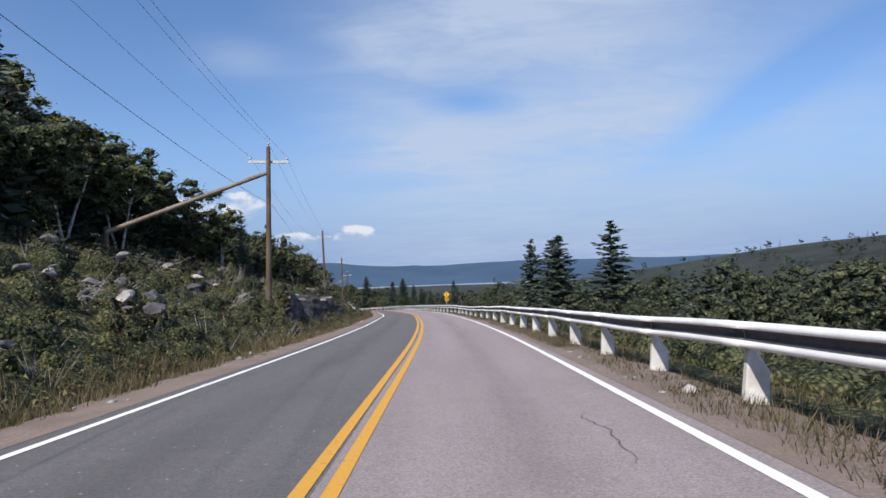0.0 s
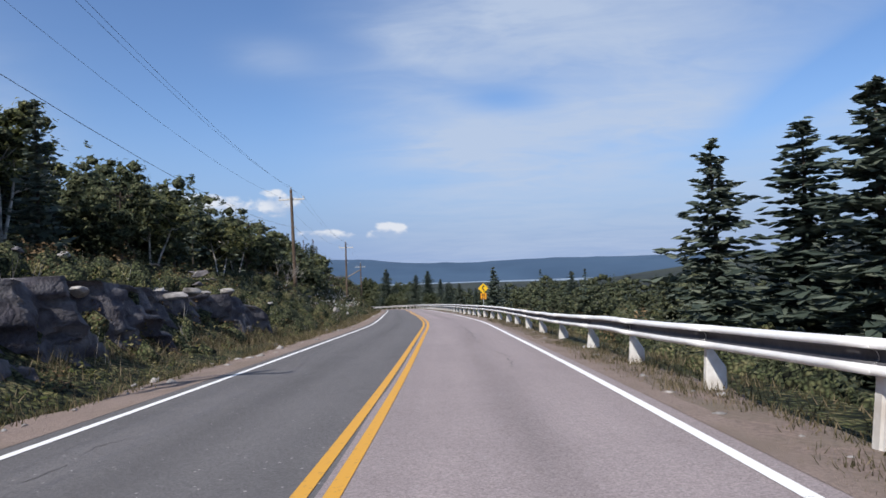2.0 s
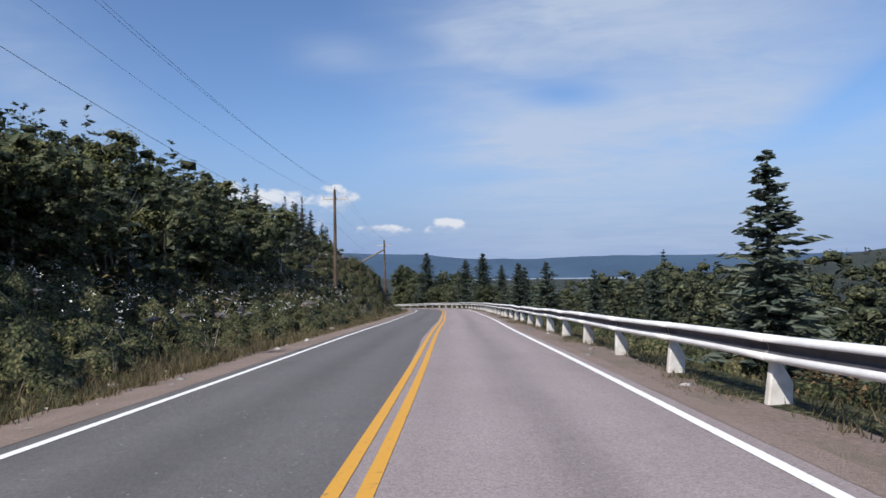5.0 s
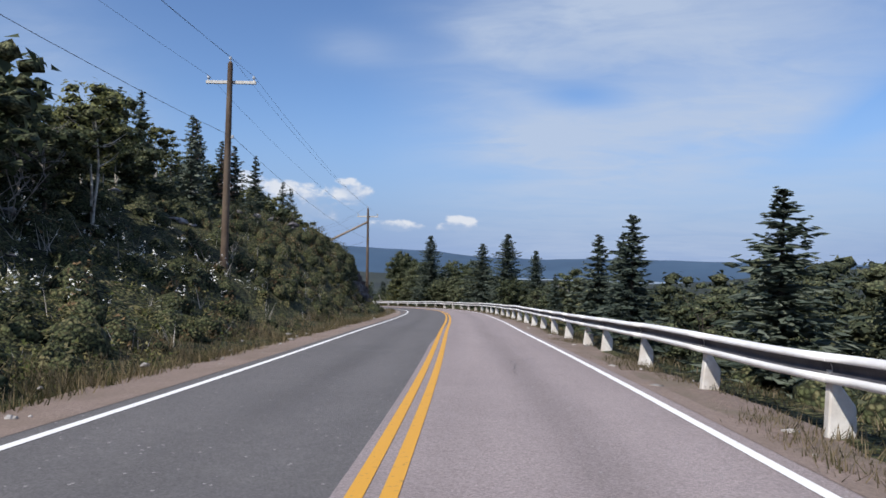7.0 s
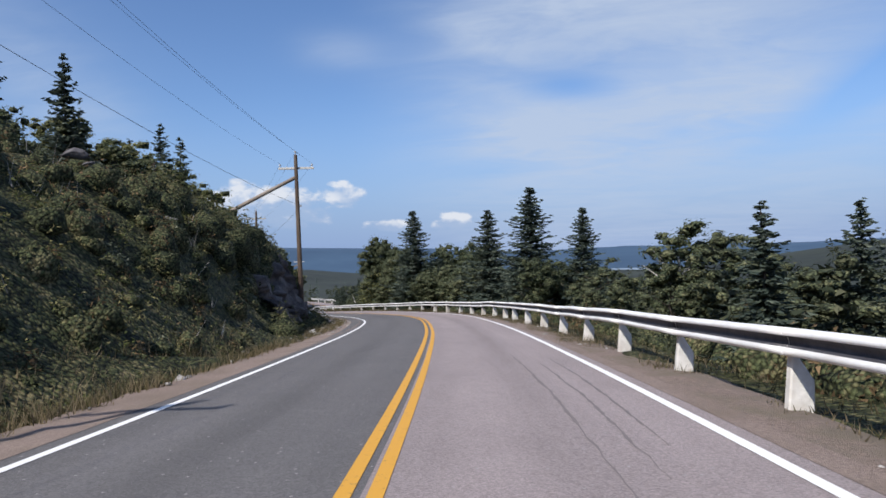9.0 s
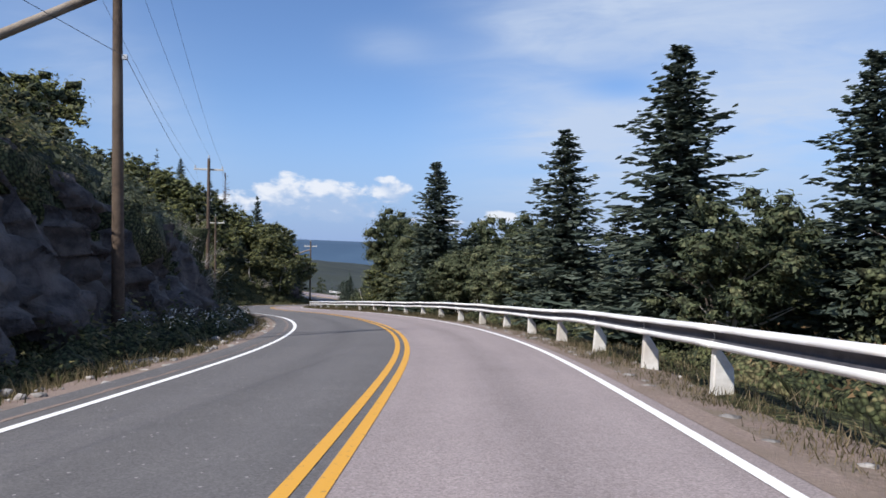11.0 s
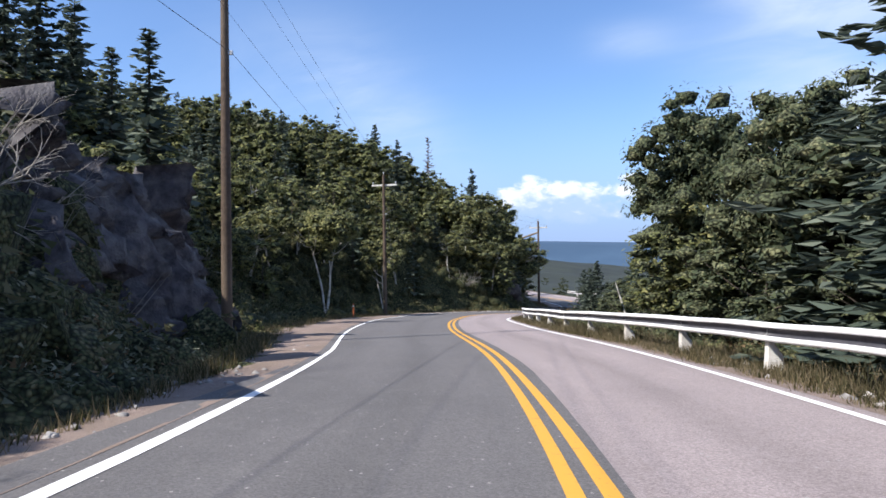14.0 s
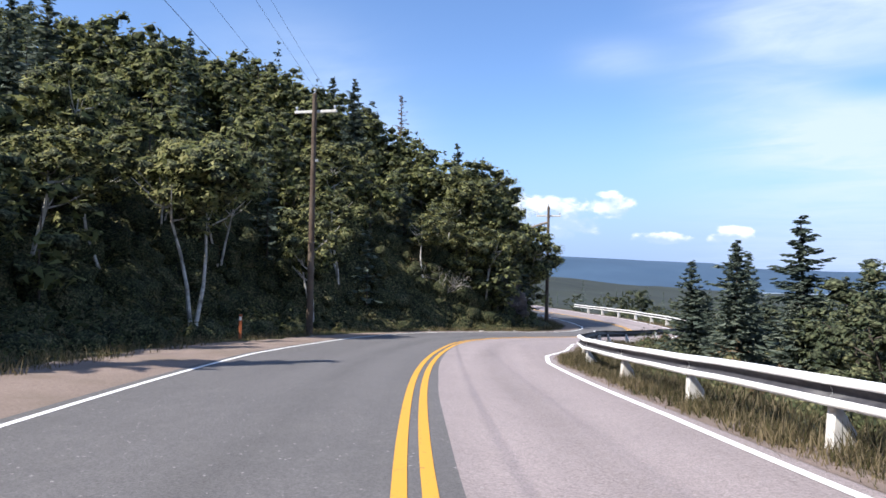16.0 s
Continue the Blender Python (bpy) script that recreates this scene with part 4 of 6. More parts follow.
def small_rocks(s0, s1, lo, hi, n, seed):
    q = random.Random(seed)
    for _ in range(n):
        t = q.uniform(s0, s1)
        x, y = at(t, -(float(wide_left(t)) + q.uniform(lo, hi)))
        w = q.uniform(0.25, 0.7)
        block(x, y, float(ground(np.array([x]), np.array([y]))[0]) + 0.2 * w + 0.5, w * 1.5, w * q.uniform(0.6, 1.0), w * q.uniform(0.3, 0.6), *q.choice(((M_PALEROCK, "small pale rock showing through the bank shrubs"), (M_ROCK, "small grey rock showing through the bank shrubs"))), q)


def ledge(s0, s1, off, high, mat, label, seed, step=1.4, spread=1.0):
    """A broken rock ledge along the bank."""
    q = random.Random(seed)
    s = s0
    while s < s1:
        for k in range(q.randint(2, 4)):
            t = s + q.uniform(0, 3.2)
            u = -(float(wide_left(t)) + off + q.uniform(-0.6, 0.9) * spread)
            x, y = at(t, u)
            z = float(ground(np.array([x]), np.array([y]))[0])
            h = high * q.uniform(0.5, 1.2)
            block(x, y, z + h * q.uniform(-0.15, 0.2), q.uniform(0.8, 2.2) * (0.5 + 0.4 * high), q.uniform(0.7, 1.6) * (0.5 + 0.4 * high), h * 1.2, mat, label, q)
        s += step * 2.2


ledge(41, 60, 4.9, 0.35, M_PALEROCK, "pale weathered rock capping the bank", 2, 4.0)
for x_, y_, z_, w_ in ((-10.8, 81.0, -3.05, 0.5), (-9.6, 79.6, -3.2, 0.3)):
    block(x_, y_, z_, w_, w_ * 0.8, w_ * 0.8, M_PALEROCK, "single pale rock among the bank shrubs", random.Random(int(x_)))
small_rocks(6, 62, 3.5, 11, 48, 61)
small_rocks(62, 120, 3.5, 9, 14, 62)
small_rocks(122, 162, 5, 14, 12, 63)
ledge(2, 36, 8.0, 0.55, M_ROCK, "low grey rock among the bank shrubs", 3, 2.0, 3.0)
ledge(84, 112, 6.0, 0.6, M_ROCK, "low grey rock among the bank shrubs", 4, 5.0, 2.0)
ledge(126, 160, 11.0, 0.35, M_PALEROCK, "pale weathered boulder on the shrubby slope", 5, 6.0, 3.2)
for x_, y_, w_ in ((-27.8, 145.0, 1.0), (-26.0, 150.3, 0.9), (-25.4, 151.2, 0.6), (-28.4, 138.6, 1.1)):
    block(x_, y_, float(ground(np.array([x_]), np.array([y_]))[0]) + 0.75, w_, w_ * 0.7, w_ * 0.55, M_PALEROCK, "pale angular boulder bare on the shrubby slope", random.Random(int(y_)))
ledge(166, 198, 2.2, 0.35, M_PALEROCK, "broken rock rubble at the foot of the cut", 7, 1.6, 0.6)


def cut_face(s0, s1, off, high, seed, label, mat=None, rough=1.0, lean=0.16):
    """A blasted rock face beside the road, broken into blocks."""
    ss = np.arange(s0, s1, 0.22)
    hh = np.linspace(-0.4, 1.0, 34)
    S, Hh = np.meshgrid(ss, hh, indexing="ij")
    top = high * (0.75 + 0.5 * (vnoise(ss, ss * 0 + seed, 5.0) + 0.5)) * smooth(ss, s0, s0 + 3) * (1 - smooth(ss, s1 - 4, s1)) + 0.3
    Z = np.where(Hh < 0, Hh, Hh * top[:, None])
    cell = np.random.RandomState(seed)
    nc = int((s1 - s0) * high * 0.9)
    cs, ch, co = cell.uniform(s0, s1, nc), cell.uniform(-0.4, high * 1.3, nc), cell.uniform(0, 1.7, nc)
    tilt, rise = cell.uniform(-0.5, 0.5, nc), cell.uniform(-0.35, 0.3, nc)
    near = np.argmin(np.abs(S[..., None] - cs + 0.35 * (Z[..., None] - ch)) + 0.8 * np.abs(Z[..., None] - ch), -1)
    nf = nc * 5
    fs, fh, fo = cell.uniform(s0, s1, nf), cell.uniform(-0.4, high * 1.3, nf), cell.uniform(-0.26, 0.26, nf)
    fine = np.empty(S.shape, int)
    for row in range(len(ss)):
        fine[row] = np.argmin(np.abs(S[row][:, None] - fs + 0.3 * (Z[row][:, None] - fh)) + 1.2 * np.abs(Z[row][:, None] - fh), -1)
    out = fo[fine] + co[near] + tilt[near] * (S - cs[near]) + rise[near] * (Z - ch[near]) + 0.16 * vnoise(S, Z + 7, 0.6) + 0.24 * vnoise(S, Z + 17, 0.25)
    U = -(wide_left(S) + off + lean * np.maximum(Z, 0) - out * rough + 0.9 * rough)
    P = at(S.ravel(), U.ravel())
    V = np.column_stack([P, zr(S.ravel()) + Z.ravel() + 0.1 * vnoise(S, Z, 0.6).ravel()])
    n, m = len(ss), len(hh)
    i, j = np.meshgrid(np.arange(n - 1), np.arange(m - 1), indexing="ij")
    i, j = i.ravel(), j.ravel()
    F = np.stack([i * m + j, (i + 1) * m + j, (i + 1) * m + j + 1, i * m + j + 1], 1)
    tagged(new("rock_cliff", mesh_np("rock_cliff", V, F, mat or M_CUT)), label, "cliff", "rock cuts")


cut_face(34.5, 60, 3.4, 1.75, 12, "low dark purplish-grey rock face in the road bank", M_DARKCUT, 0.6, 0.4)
for k, (s_, w_) in enumerate(((43.6, 0.7), (46.0, 0.55), (52.6, 0.9), (54.0, 0.7), (56.2, 0.8), (38.6, 0.5))):
    x_, y_ = at(s_, -(float(wide_left(s_)) + 4.1))
    block(x_, y_, float(zr(s_)) + 1.75, w_, w_ * 0.75, w_ * 0.45, M_PALEROCK, "pale angular rock on top of the dark face", random.Random(70 + k))
cut_face(165, 197, 3.6, 3.5, 2, "dark purplish-grey blasted rock face beside the road", None, 0.85, 0.5)
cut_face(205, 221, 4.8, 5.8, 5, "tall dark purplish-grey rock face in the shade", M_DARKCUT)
cut_face(217, 226, 7.8, 1.2, 9, "low grey rock shelf at the foot of the hill")
cut_face(263, 284, 4.6, 4.0, 7, "steep dark rock bluff at the road bend")

# ---- plants ----


def leaves_at(C, size, rng, flat=0.0, out=None, face=0.55):
    """A pointed leaf at each place C; flat: how level they lie; out: the way that their faces tend to look."""
    n = len(C)
    if out is None:
        a = rng.normal(size=(n, 3))
        a[:, 2] *= 1 - flat
        a /= np.linalg.norm(a, axis=1)[:, None]
        b = np.cross(a, rng.normal(size=(n, 3)))
        b /= np.linalg.norm(b, axis=1)[:, None] + 1e-9
    else:
        w = rng.normal(size=(n, 3))
        w = face * out + (1 - face) * w / np.linalg.norm(w, axis=1)[:, None] + np.array((0, 0, 0.1 + 0.9 * flat))
        w /= np.linalg.norm(w, axis=1)[:, None] + 1e-9
        a = np.cross(w, rng.normal(size=(n, 3)))
        a /= np.linalg.norm(a, axis=1)[:, None] + 1e-9
        b = np.cross(w, a)
    s = (size * rng.uniform(0.6, 1.35, n))[:, None]
    return np.stack([C - a * s + b * s * 0.62, C - a * s * 0.8 - b * s * 0.62, C + a * s * 1.25], 1).reshape(-1, 3)


OCTA = np.array([(1, 0, 0), (-1, 0, 0), (0, 1, 0), (0, -1, 0), (0, 0, 1), (0, 0, -1)], float)
OCTF = np.array([(0, 2, 4), (2, 1, 4), (1, 3, 4), (3, 0, 4), (2, 0, 5), (1, 2, 5), (3, 1, 5), (0, 3, 5)])


def three(V):
    return np.arange(len(V)).reshape(-1, 3)


def four(V):
    return np.arange(len(V)).reshape(-1, 4)


def spruce_crown(seed, layers=30, per=8, clumps=6, slim=0.20, ragged=0.25, bare=0.03, double=True, fine=1.0):
    """A spruce one metre high: drooping boughs with lifted tips, thinning upwards, as loose needle sprays."""
    g = np.random.RandomState(seed)
    C, S, A = [], [], []
    for k in range(layers):
        z0 = bare + (1 - bare) * (k / layers) ** 0.92
        n = max(3, int(per * (1 - 0.5 * z0)))
        off = g.uniform(0, 6.28)
        for j in range(n):
            z = min(0.985, z0 + g.uniform(-0.6, 0.6) / layers)
            R = slim * (1 - z) ** 0.78 * (1 + ragged * g.uniform(-1, 0.5)) + 0.010
            th = off + 6.283 * j / n + g.uniform(-0.4, 0.4)
            r = R * g.uniform(0.62, 1.12)
            dr = np.array((math.cos(th), math.sin(th), 0))
            sd = np.array((-math.sin(th), math.cos(th), 0))
            tip, hang = g.uniform(0.08, 0.34), g.uniform(0.18, 0.42) * (1.1 - z)
            for t in np.linspace(0.10, 1, clumps):
                w = 0.30 * r * (1 - 0.72 * t) + 0.003
                droop = -hang * r * t + tip * r * t * t * t
                C.append(dr * r * t + sd * g.uniform(-w, w) + np.array((0, 0, z + droop + g.uniform(-0.007, 0.007))))
                S.append(min(0.012 + 0.12 * r * (1.15 - 0.55 * t), 0.030) * fine)
                A.append(dr * 0.9 + sd * g.uniform(-1.0, 1.0) + np.array((0, 0, -0.15 + g.uniform(-0.3, 0.4))))
    C, S, A = np.array(C), np.array(S), np.array(A)
    A /= np.linalg.norm(A, axis=1)[:, None]
    B = np.cross(A, np.array((0, 0, 1.0)) + g.normal(size=C.shape) * 0.5)
    B /= np.linalg.norm(B, axis=1)[:, None] + 1e-9
    N = np.cross(B, A)
    s = S[:, None]
    V = np.stack([C - A * s, C + B * s * 0.5 - N * s * 0.18, C + A * s * 1.15, C - B * s * 0.5 - N * s * 0.18], 1)
    if double:
        V = np.concatenate([V, np.stack([C - A * s * 0.9, C + N * s * 0.22, C + A * s, C - N * s * 0.30 + A * s * 0.2], 1)])
    return V.reshape(-1, 3)


def spruce_trunk():
    zz = np.linspace(-0.03, 0.97, 6)
    return tube(np.column_stack([0.004 * np.sin(zz * 9), 0.004 * np.cos(zz * 7), zz]), np.interp(zz, (0, 1), (0.015, 0.002)), 6)


def broad_crown(seed, clusters=110, leaves=26, wide=0.36, base=0.22, leaf=0.016, puff=1.0, heart=1.0):
    """Leaf clumps of a broad-leaved crown one metre high, uneven and with gaps."""
    g = np.random.RandomState(seed)
    lobes = g.normal(size=(5, 3))
    lobes /= np.linalg.norm(lobes, axis=1)[:, None]
    cc = []
    while len(cc) < clusters:
        p = g.uniform(-1, 1, 3)
        r = np.linalg.norm(p)
        if r > 1 or r < 0.45 and g.rand() < 0.75:
            continue
        p = p * (0.80 + 0.28 * max(0, float(np.max(lobes @ (p / r)))) ** 3)
        z = 0.5 * (p[2] + 1)
        shape = (0.55 + 0.75 * z) if z < 0.45 else 1.0
        cc.append((p[0] * wide * shape, p[1] * wide * shape, base + (1 - base) * z))
    cc = np.array(cc) + g.normal(size=(clusters, 3)) * 0.02
    r = g.uniform(0.045, 0.10, clusters) * (wide / 0.36) ** 0.5 * puff
    v = g.normal(size=(clusters * leaves, 3))
    way_ = v / np.linalg.norm(v, axis=1)[:, None]
    v = way_ * (g.rand(len(v)) ** 0.33)[:, None]
    C = np.repeat(cc, leaves, 0) + v * np.repeat(r, leaves)[:, None] * np.array((1.15, 1.15, 0.7))
    V = leaves_at(C, leaf, g, 0.5, way_)
    # opaque blobs added in each clump stand in for inner twigs and shade
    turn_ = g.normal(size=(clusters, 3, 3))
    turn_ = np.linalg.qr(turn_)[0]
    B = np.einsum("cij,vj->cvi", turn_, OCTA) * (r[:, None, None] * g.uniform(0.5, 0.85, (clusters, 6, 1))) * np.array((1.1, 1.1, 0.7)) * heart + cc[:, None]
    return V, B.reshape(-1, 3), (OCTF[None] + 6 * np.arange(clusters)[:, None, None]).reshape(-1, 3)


def broad_trunk(seed, wide=0.36, base=0.22, stems=1, thick=1.0):
    g = np.random.RandomState(seed + 500)
    limbs = []
    for st in range(stems):
        th = g.uniform(0, 6.28)
        lean = 0.12 if stems > 1 else 0.03
        zz = np.linspace(-0.03, 0.74, 6)
        cx_ = lean * np.cos(th) * zz * 1.6 + 0.014 * np.sin(zz * 8 + seed)
        cy_ = lean * np.sin(th) * zz * 1.6 + 0.014 * np.cos(zz * 6 + seed)
        limbs.append(tube(np.column_stack([cx_, cy_, zz]), thick * np.interp(zz, (0, 0.74), (0.014, 0.005)), 6))
        for k in range(7):
            z = g.uniform(base, 0.7)
            bx, by = np.interp(z, zz, cx_), np.interp(z, zz, cy_)
            a = g.uniform(0, 6.28)
            l = wide * g.uniform(0.45, 0.85) * (1 - 0.5 * max(0, z - 0.45))
            e = np.array((bx + math.cos(a) * l, by + math.sin(a) * l, z + l * g.uniform(0.35, 0.9)))
            m = (np.array((bx, by, z)) + e) / 2 + np.array((0, 0, -0.02))
            limbs.append(tube([(bx, by, z), m, e], np.array((0.006, 0.0045, 0.0015)) * thick, 5))
    return joined(limbs)


def tree_kind(name, label, category, crown, mat, trunk, bark):
    ob = thing(name, label, category)
    part("trunk", mesh_np("trunk", *trunk, bark, True), ob)
    if mat in (M_SPRUCE, M_DEAD):
        me_ = mesh_np("crown", crown, four(crown), mat)
    else:
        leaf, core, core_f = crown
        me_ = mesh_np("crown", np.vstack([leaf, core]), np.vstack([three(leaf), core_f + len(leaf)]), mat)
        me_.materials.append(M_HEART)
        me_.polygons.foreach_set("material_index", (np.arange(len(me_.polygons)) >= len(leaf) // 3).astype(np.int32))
    part("crown", me_, ob)
    return ob


used = set()


def plant(kind, x, y, high, turn, wide=1.0, group="", sink=0.1, z=None, lean=(0, 0)):
    """One tree of a kind, as a thing of its own."""
    if z is None:
        z = float(ground(np.array([x]), np.array([y]))[0])
    m = pose(x, y, z - sink, lean[0], lean[1], turn)
    ob = kind if kind.name not in used else copy_thing(kind, m)
    used.add(kind.name)
    ob.matrix_basis = m @ Matrix.Diagonal((high * wide, high * wide, high, 1))
    if group:
        tagged(ob, group=group)
    return ob


SP = [tree_kind("spruce_tree", "dark green spruce with ragged drooping boughs", "spruce tree", spruce_crown(k, 31, 9, 8, 0.25 + 0.03 * (k % 2), 0.42, 0.02, fine=1.12), M_SPRUCE, spruce_trunk(), M_BARK) for k in range(4)]
SN = [tree_kind("spruce_tree", "tall dark green spruce with layered drooping boughs", "spruce tree", spruce_crown(10 + k, 42, 13, 15, 0.27, 0.45, 0.02, fine=0.66), M_SPRUCE, spruce_trunk(), M_BARK) for k in range(2)]
SF = [tree_kind("spruce_tree", "small dark spruce on the wooded hillside", "spruce tree", spruce_crown(20 + k, 25, 8, 5, 0.20 + 0.02 * k, 0.3, double=False, fine=1.5), M_SPRUCE, spruce_trunk(), M_BARK) for k in range(3)]
SD = tree_kind("dead_spruce", "bare grey-brown dying spruce on the hill", "dead tree", spruce_crown(40, 26, 6, 5, 0.15, 0.4, double=False), M_DEAD, spruce_trunk(), M_BARK)
BR = [tree_kind("broadleaf_tree", "full-crowned green broadleaf tree", "tree", broad_crown(60 + k, 330, 82, 0.40, 0.17, 0.0090, 0.92), M_LEAF2, broad_trunk(60 + k, 0.4, 0.16), M_BARK) for k in range(2)]
BF = [tree_kind("hillside_tree", "bushy yellow-green broadleaf tree on the hillside", "tree", broad_crown(70 + k, 74, 36, 0.36 + 0.04 * k, 0.20, 0.0150, 1.15), M_LEAF, broad_trunk(70 + k), M_BARK) for k in range(4)]
BD = [tree_kind("hillside_tree", "bushy dark green broadleaf tree above the bank", "tree", broad_crown(76 + k, 74, 36, 0.36, 0.22, 0.0150, 1.15), M_LEAF2, broad_trunk(76 + k), M_BARK) for k in range(2)]
BI = [tree_kind("birch_tree", "thin birch with pale forked stems", "birch tree", broad_crown(80 + k, 62, 34, 0.33, 0.44, 0.0150, 1.15), M_LEAF, broad_trunk(80 + k, 0.3, 0.4, 2, 0.9), M_BIRCH) for k in range(3)]

BS = [tree_kind("small_tree", "bushy green alder on the slope below the rail", "tree", broad_crown(88 + k, 80, 32, 0.42, 0.06, 0.0145, 1.1), M_LEAF2, broad_trunk(88 + k, 0.4, 0.15, 2, 0.8), M_BARK) for k in range(3)]
BB = [tree_kind("birch_tree", "leafy birch with a pale stem and open crown", "birch tree", broad_crown(84 + k, 140, 44, 0.34, 0.26, 0.0135, 0.95), M_LEAF2, broad_trunk(84 + k, 0.34, 0.25, 2, 1.15), M_BIRCH) for k in range(2)]

# spruces beyond the guard rail: place, height of the tip over the road's level there, width
RIGHT = [((6.5, 50.6), 5.6, 1.2), ((7.5, 47.4), 5.3, 1.35), ((7.5, 44.4), 5.35, 1.3), ((11.6, 47.1), 6.35, 1.25), ((1.2, 92.0), 4.1, 1.15), ((2.4, 95.3), 2.7, 1.1), ((7.6, 88.4), 3.4, 1.0), ((5.4, 91.1), 2.4, 1.1), ((18.1, 46.6), 2.7, 1.1),
         ((-2.65, 121.3), 3.55, 1.35), ((-4.57, 128.1), 3.9, 1.25), ((-4.75, 138.7), 4.25, 1.45), ((-4.2, 133.7), 3.8, 1.4), ((-11.0, 179.1), 8.1, 1.3), ((-14.3, 186.4), 7.65, 1.25),
         ((-23.5, 204.8), 10.3, 1.15), ((-17.2, 195.0), 4.2, 1.3), ((-12.4, 184.5), 4.0, 1.4), ((-20.2, 200.6), 5.0, 1.3), ((-26.0, 210.5), 6.0, 1.2), ((-38.0, 235.8), 4.6, 1.25), ((-41.2, 251.0), 5.2, 1.0), ((-36.0, 243.0), 4.4, 1.2), ((-33.0, 238.0), 4.0, 1.2), ((-38.8, 258.0), 3.6, 1.1),
         ((-1.8, 154.7), 3.6, 1.0), ((-9.1, 178.2), 3.2, 1.1), ((-39.5, 232.4), 3.5, 1.2)]
g = random.Random(11)
for k, ((x, y), tip, wide) in enumerate(RIGHT):
    s, u = (float(v[0]) for v in su([x], [y]))
    gz = float(ground(np.array([x]), np.array([y]))[0])
    plant(SN[k % 2] if (s > 168 and tip > 7) else SP[k % 4], x, y, float(zr(s)) + tip - gz + 0.1, g.uniform(0, 360), wide * g.uniform(0.95, 1.15), "spruces beyond the rail")
plant(BR[0], -30.5, 220.4, 10.6, 40, 0.80, "broadleaf trees beyond the rail")
plant(BR[1], -26.2, 213.0, 8.6, 130, 0.85, "broadleaf trees beyond the rail")
for k, (x, y, h, w) in enumerate(((-18.8, 206.1, 8.4, 0.9), (-17.2, 207.6, 8.8, 0.9), (-16.4, 203.0, 7.8, 0.9), (-20.8, 209.5, 8.8, 0.85), (-8.2, 178.2, 4.4, 1.0), (-7.0, 182.0, 4.9, 1.0), (-10.7, 173.6, 3.9, 1.0), (-9.0, 176.0, 4.4, 1.1))):
    plant(BB[k % 2], x, y, h, 57 * k, w, "birches beyond the rail", lean=(0, 8 if k == 6 else 0))
plant(SN[1], -8.0, 174.2, 7.4, 15, 1.15, "spruces beyond the rail")
plant(SP[0], -22.2, 215.1, 9.2, 15, 0.9, "spruces beyond the rail")
plant(BB[1], -4.5, 161.5, 5.3, 100, 1.2, "birches beyond the rail")
plant(BR[0], -21.0, 199.8, 4.6, 220, 1.1, "broadleaf trees beyond the rail")
plant(BF[1], -30.0, 218.6, 6.2, 20, 1.2, "broadleaf trees beyond the rail")
plant(BF[2], -30.6, 216.6, 4.6, 80, 1.3, "broadleaf trees beyond the rail")
plant(BR[1], -17.5, 196.5, 5.0, 75, 1.1, "broadleaf trees beyond the rail")
for kind, x, y, h in ((SP[2], -2.0, 131.0, 2.6), (SP[1], -1.2, 139.5, 3.0), (SP[3], -39.3, 230.6, 3.9), (SP[1], -41.1, 234.4, 3.9), (SP[2], -37.8, 229.2, 3.3), (SP[0], -39.6, 236.8, 3.6), (SP[3], -36.8, 233.5, 3.9), (SP[1], -41.5, 240.0, 3.4), (SP[2], -39.5, 242.5, 3.8), (SP[0], -6.5, 147.5, 3.2), (SP[3], 12.4, 60.5, 4.2), (SP[1], 9.5, 66.0, 3.6), (SP[2], 1.0, 104.0, 3.4), (SP[0], -0.5, 112.0, 3.6)):
    plant(kind, x, y, h, g.uniform(0, 360), 1.15, "spruces beyond the rail")
for x, y, h in ((-1.6, 129.0, 3.4), (-0.4, 132.6, 4.2), (-2.6, 127.0, 2.8), (0.6, 130.4, 3.8), (-36.4, 229.4, 3.9), (-35.2, 232.2, 4.2), (-34.2, 236.0, 4.5), (-36.0, 226.4, 3.1), (-34.6, 228.8, 3.8), (-5.6, 159.5, 3.2), (4.8, 84.0, 3.4), (5.4, 78.5, 3.2), (3.6, 88.0, 3.2), (6.6, 73.0, 3.0), (8.4, 77.0, 3.6)):
    plant(g.choice(BS), x, y, h, g.uniform(0, 360), 1.15, "small trees beyond the rail")
for s, u, h in ((166, 8, 3.4), (175, 7.2, 3.4), (179, 11, 4.6), (186, 10.5, 4.6), (192, 7.0, 3.6), (197, 8.5, 4.6), (200, 11, 5.6), (204, 7.5, 4.4), (209, 9, 5.2), (213, 7.5, 4.0), (218, 9, 4.4), (172, 10, 4.6), (182, 12, 5.0), (190, 8.5, 4.2), (194, 12, 5.5), (206, 15, 6.0), (214, 17, 7.0), (224, 20, 6.0), (232, 15, 3.6), (150, 12, 3.0), (160, 9, 3.2), (26, 16, 3.2), (36, 19, 3.6), (66, 13, 3.0), (76, 16, 3.4), (100, 11, 2.8), (108, 15, 3.4), (116, 12, 2.8)):
    x, y = at(float(s), float(u))
    plant(g.choice(BS), x, y, h * (1.2 if 185 < s < 216 else 1.0), g.uniform(0, 360), 1.15, "small trees beyond the rail")


# ---- the wood on the hill ----
def hill_tree(kind, s, u, high, wide, group):
    x, y = at(float(s), float(u))
    plant(kind, x, y, high, g.uniform(0, 360), wide, group)


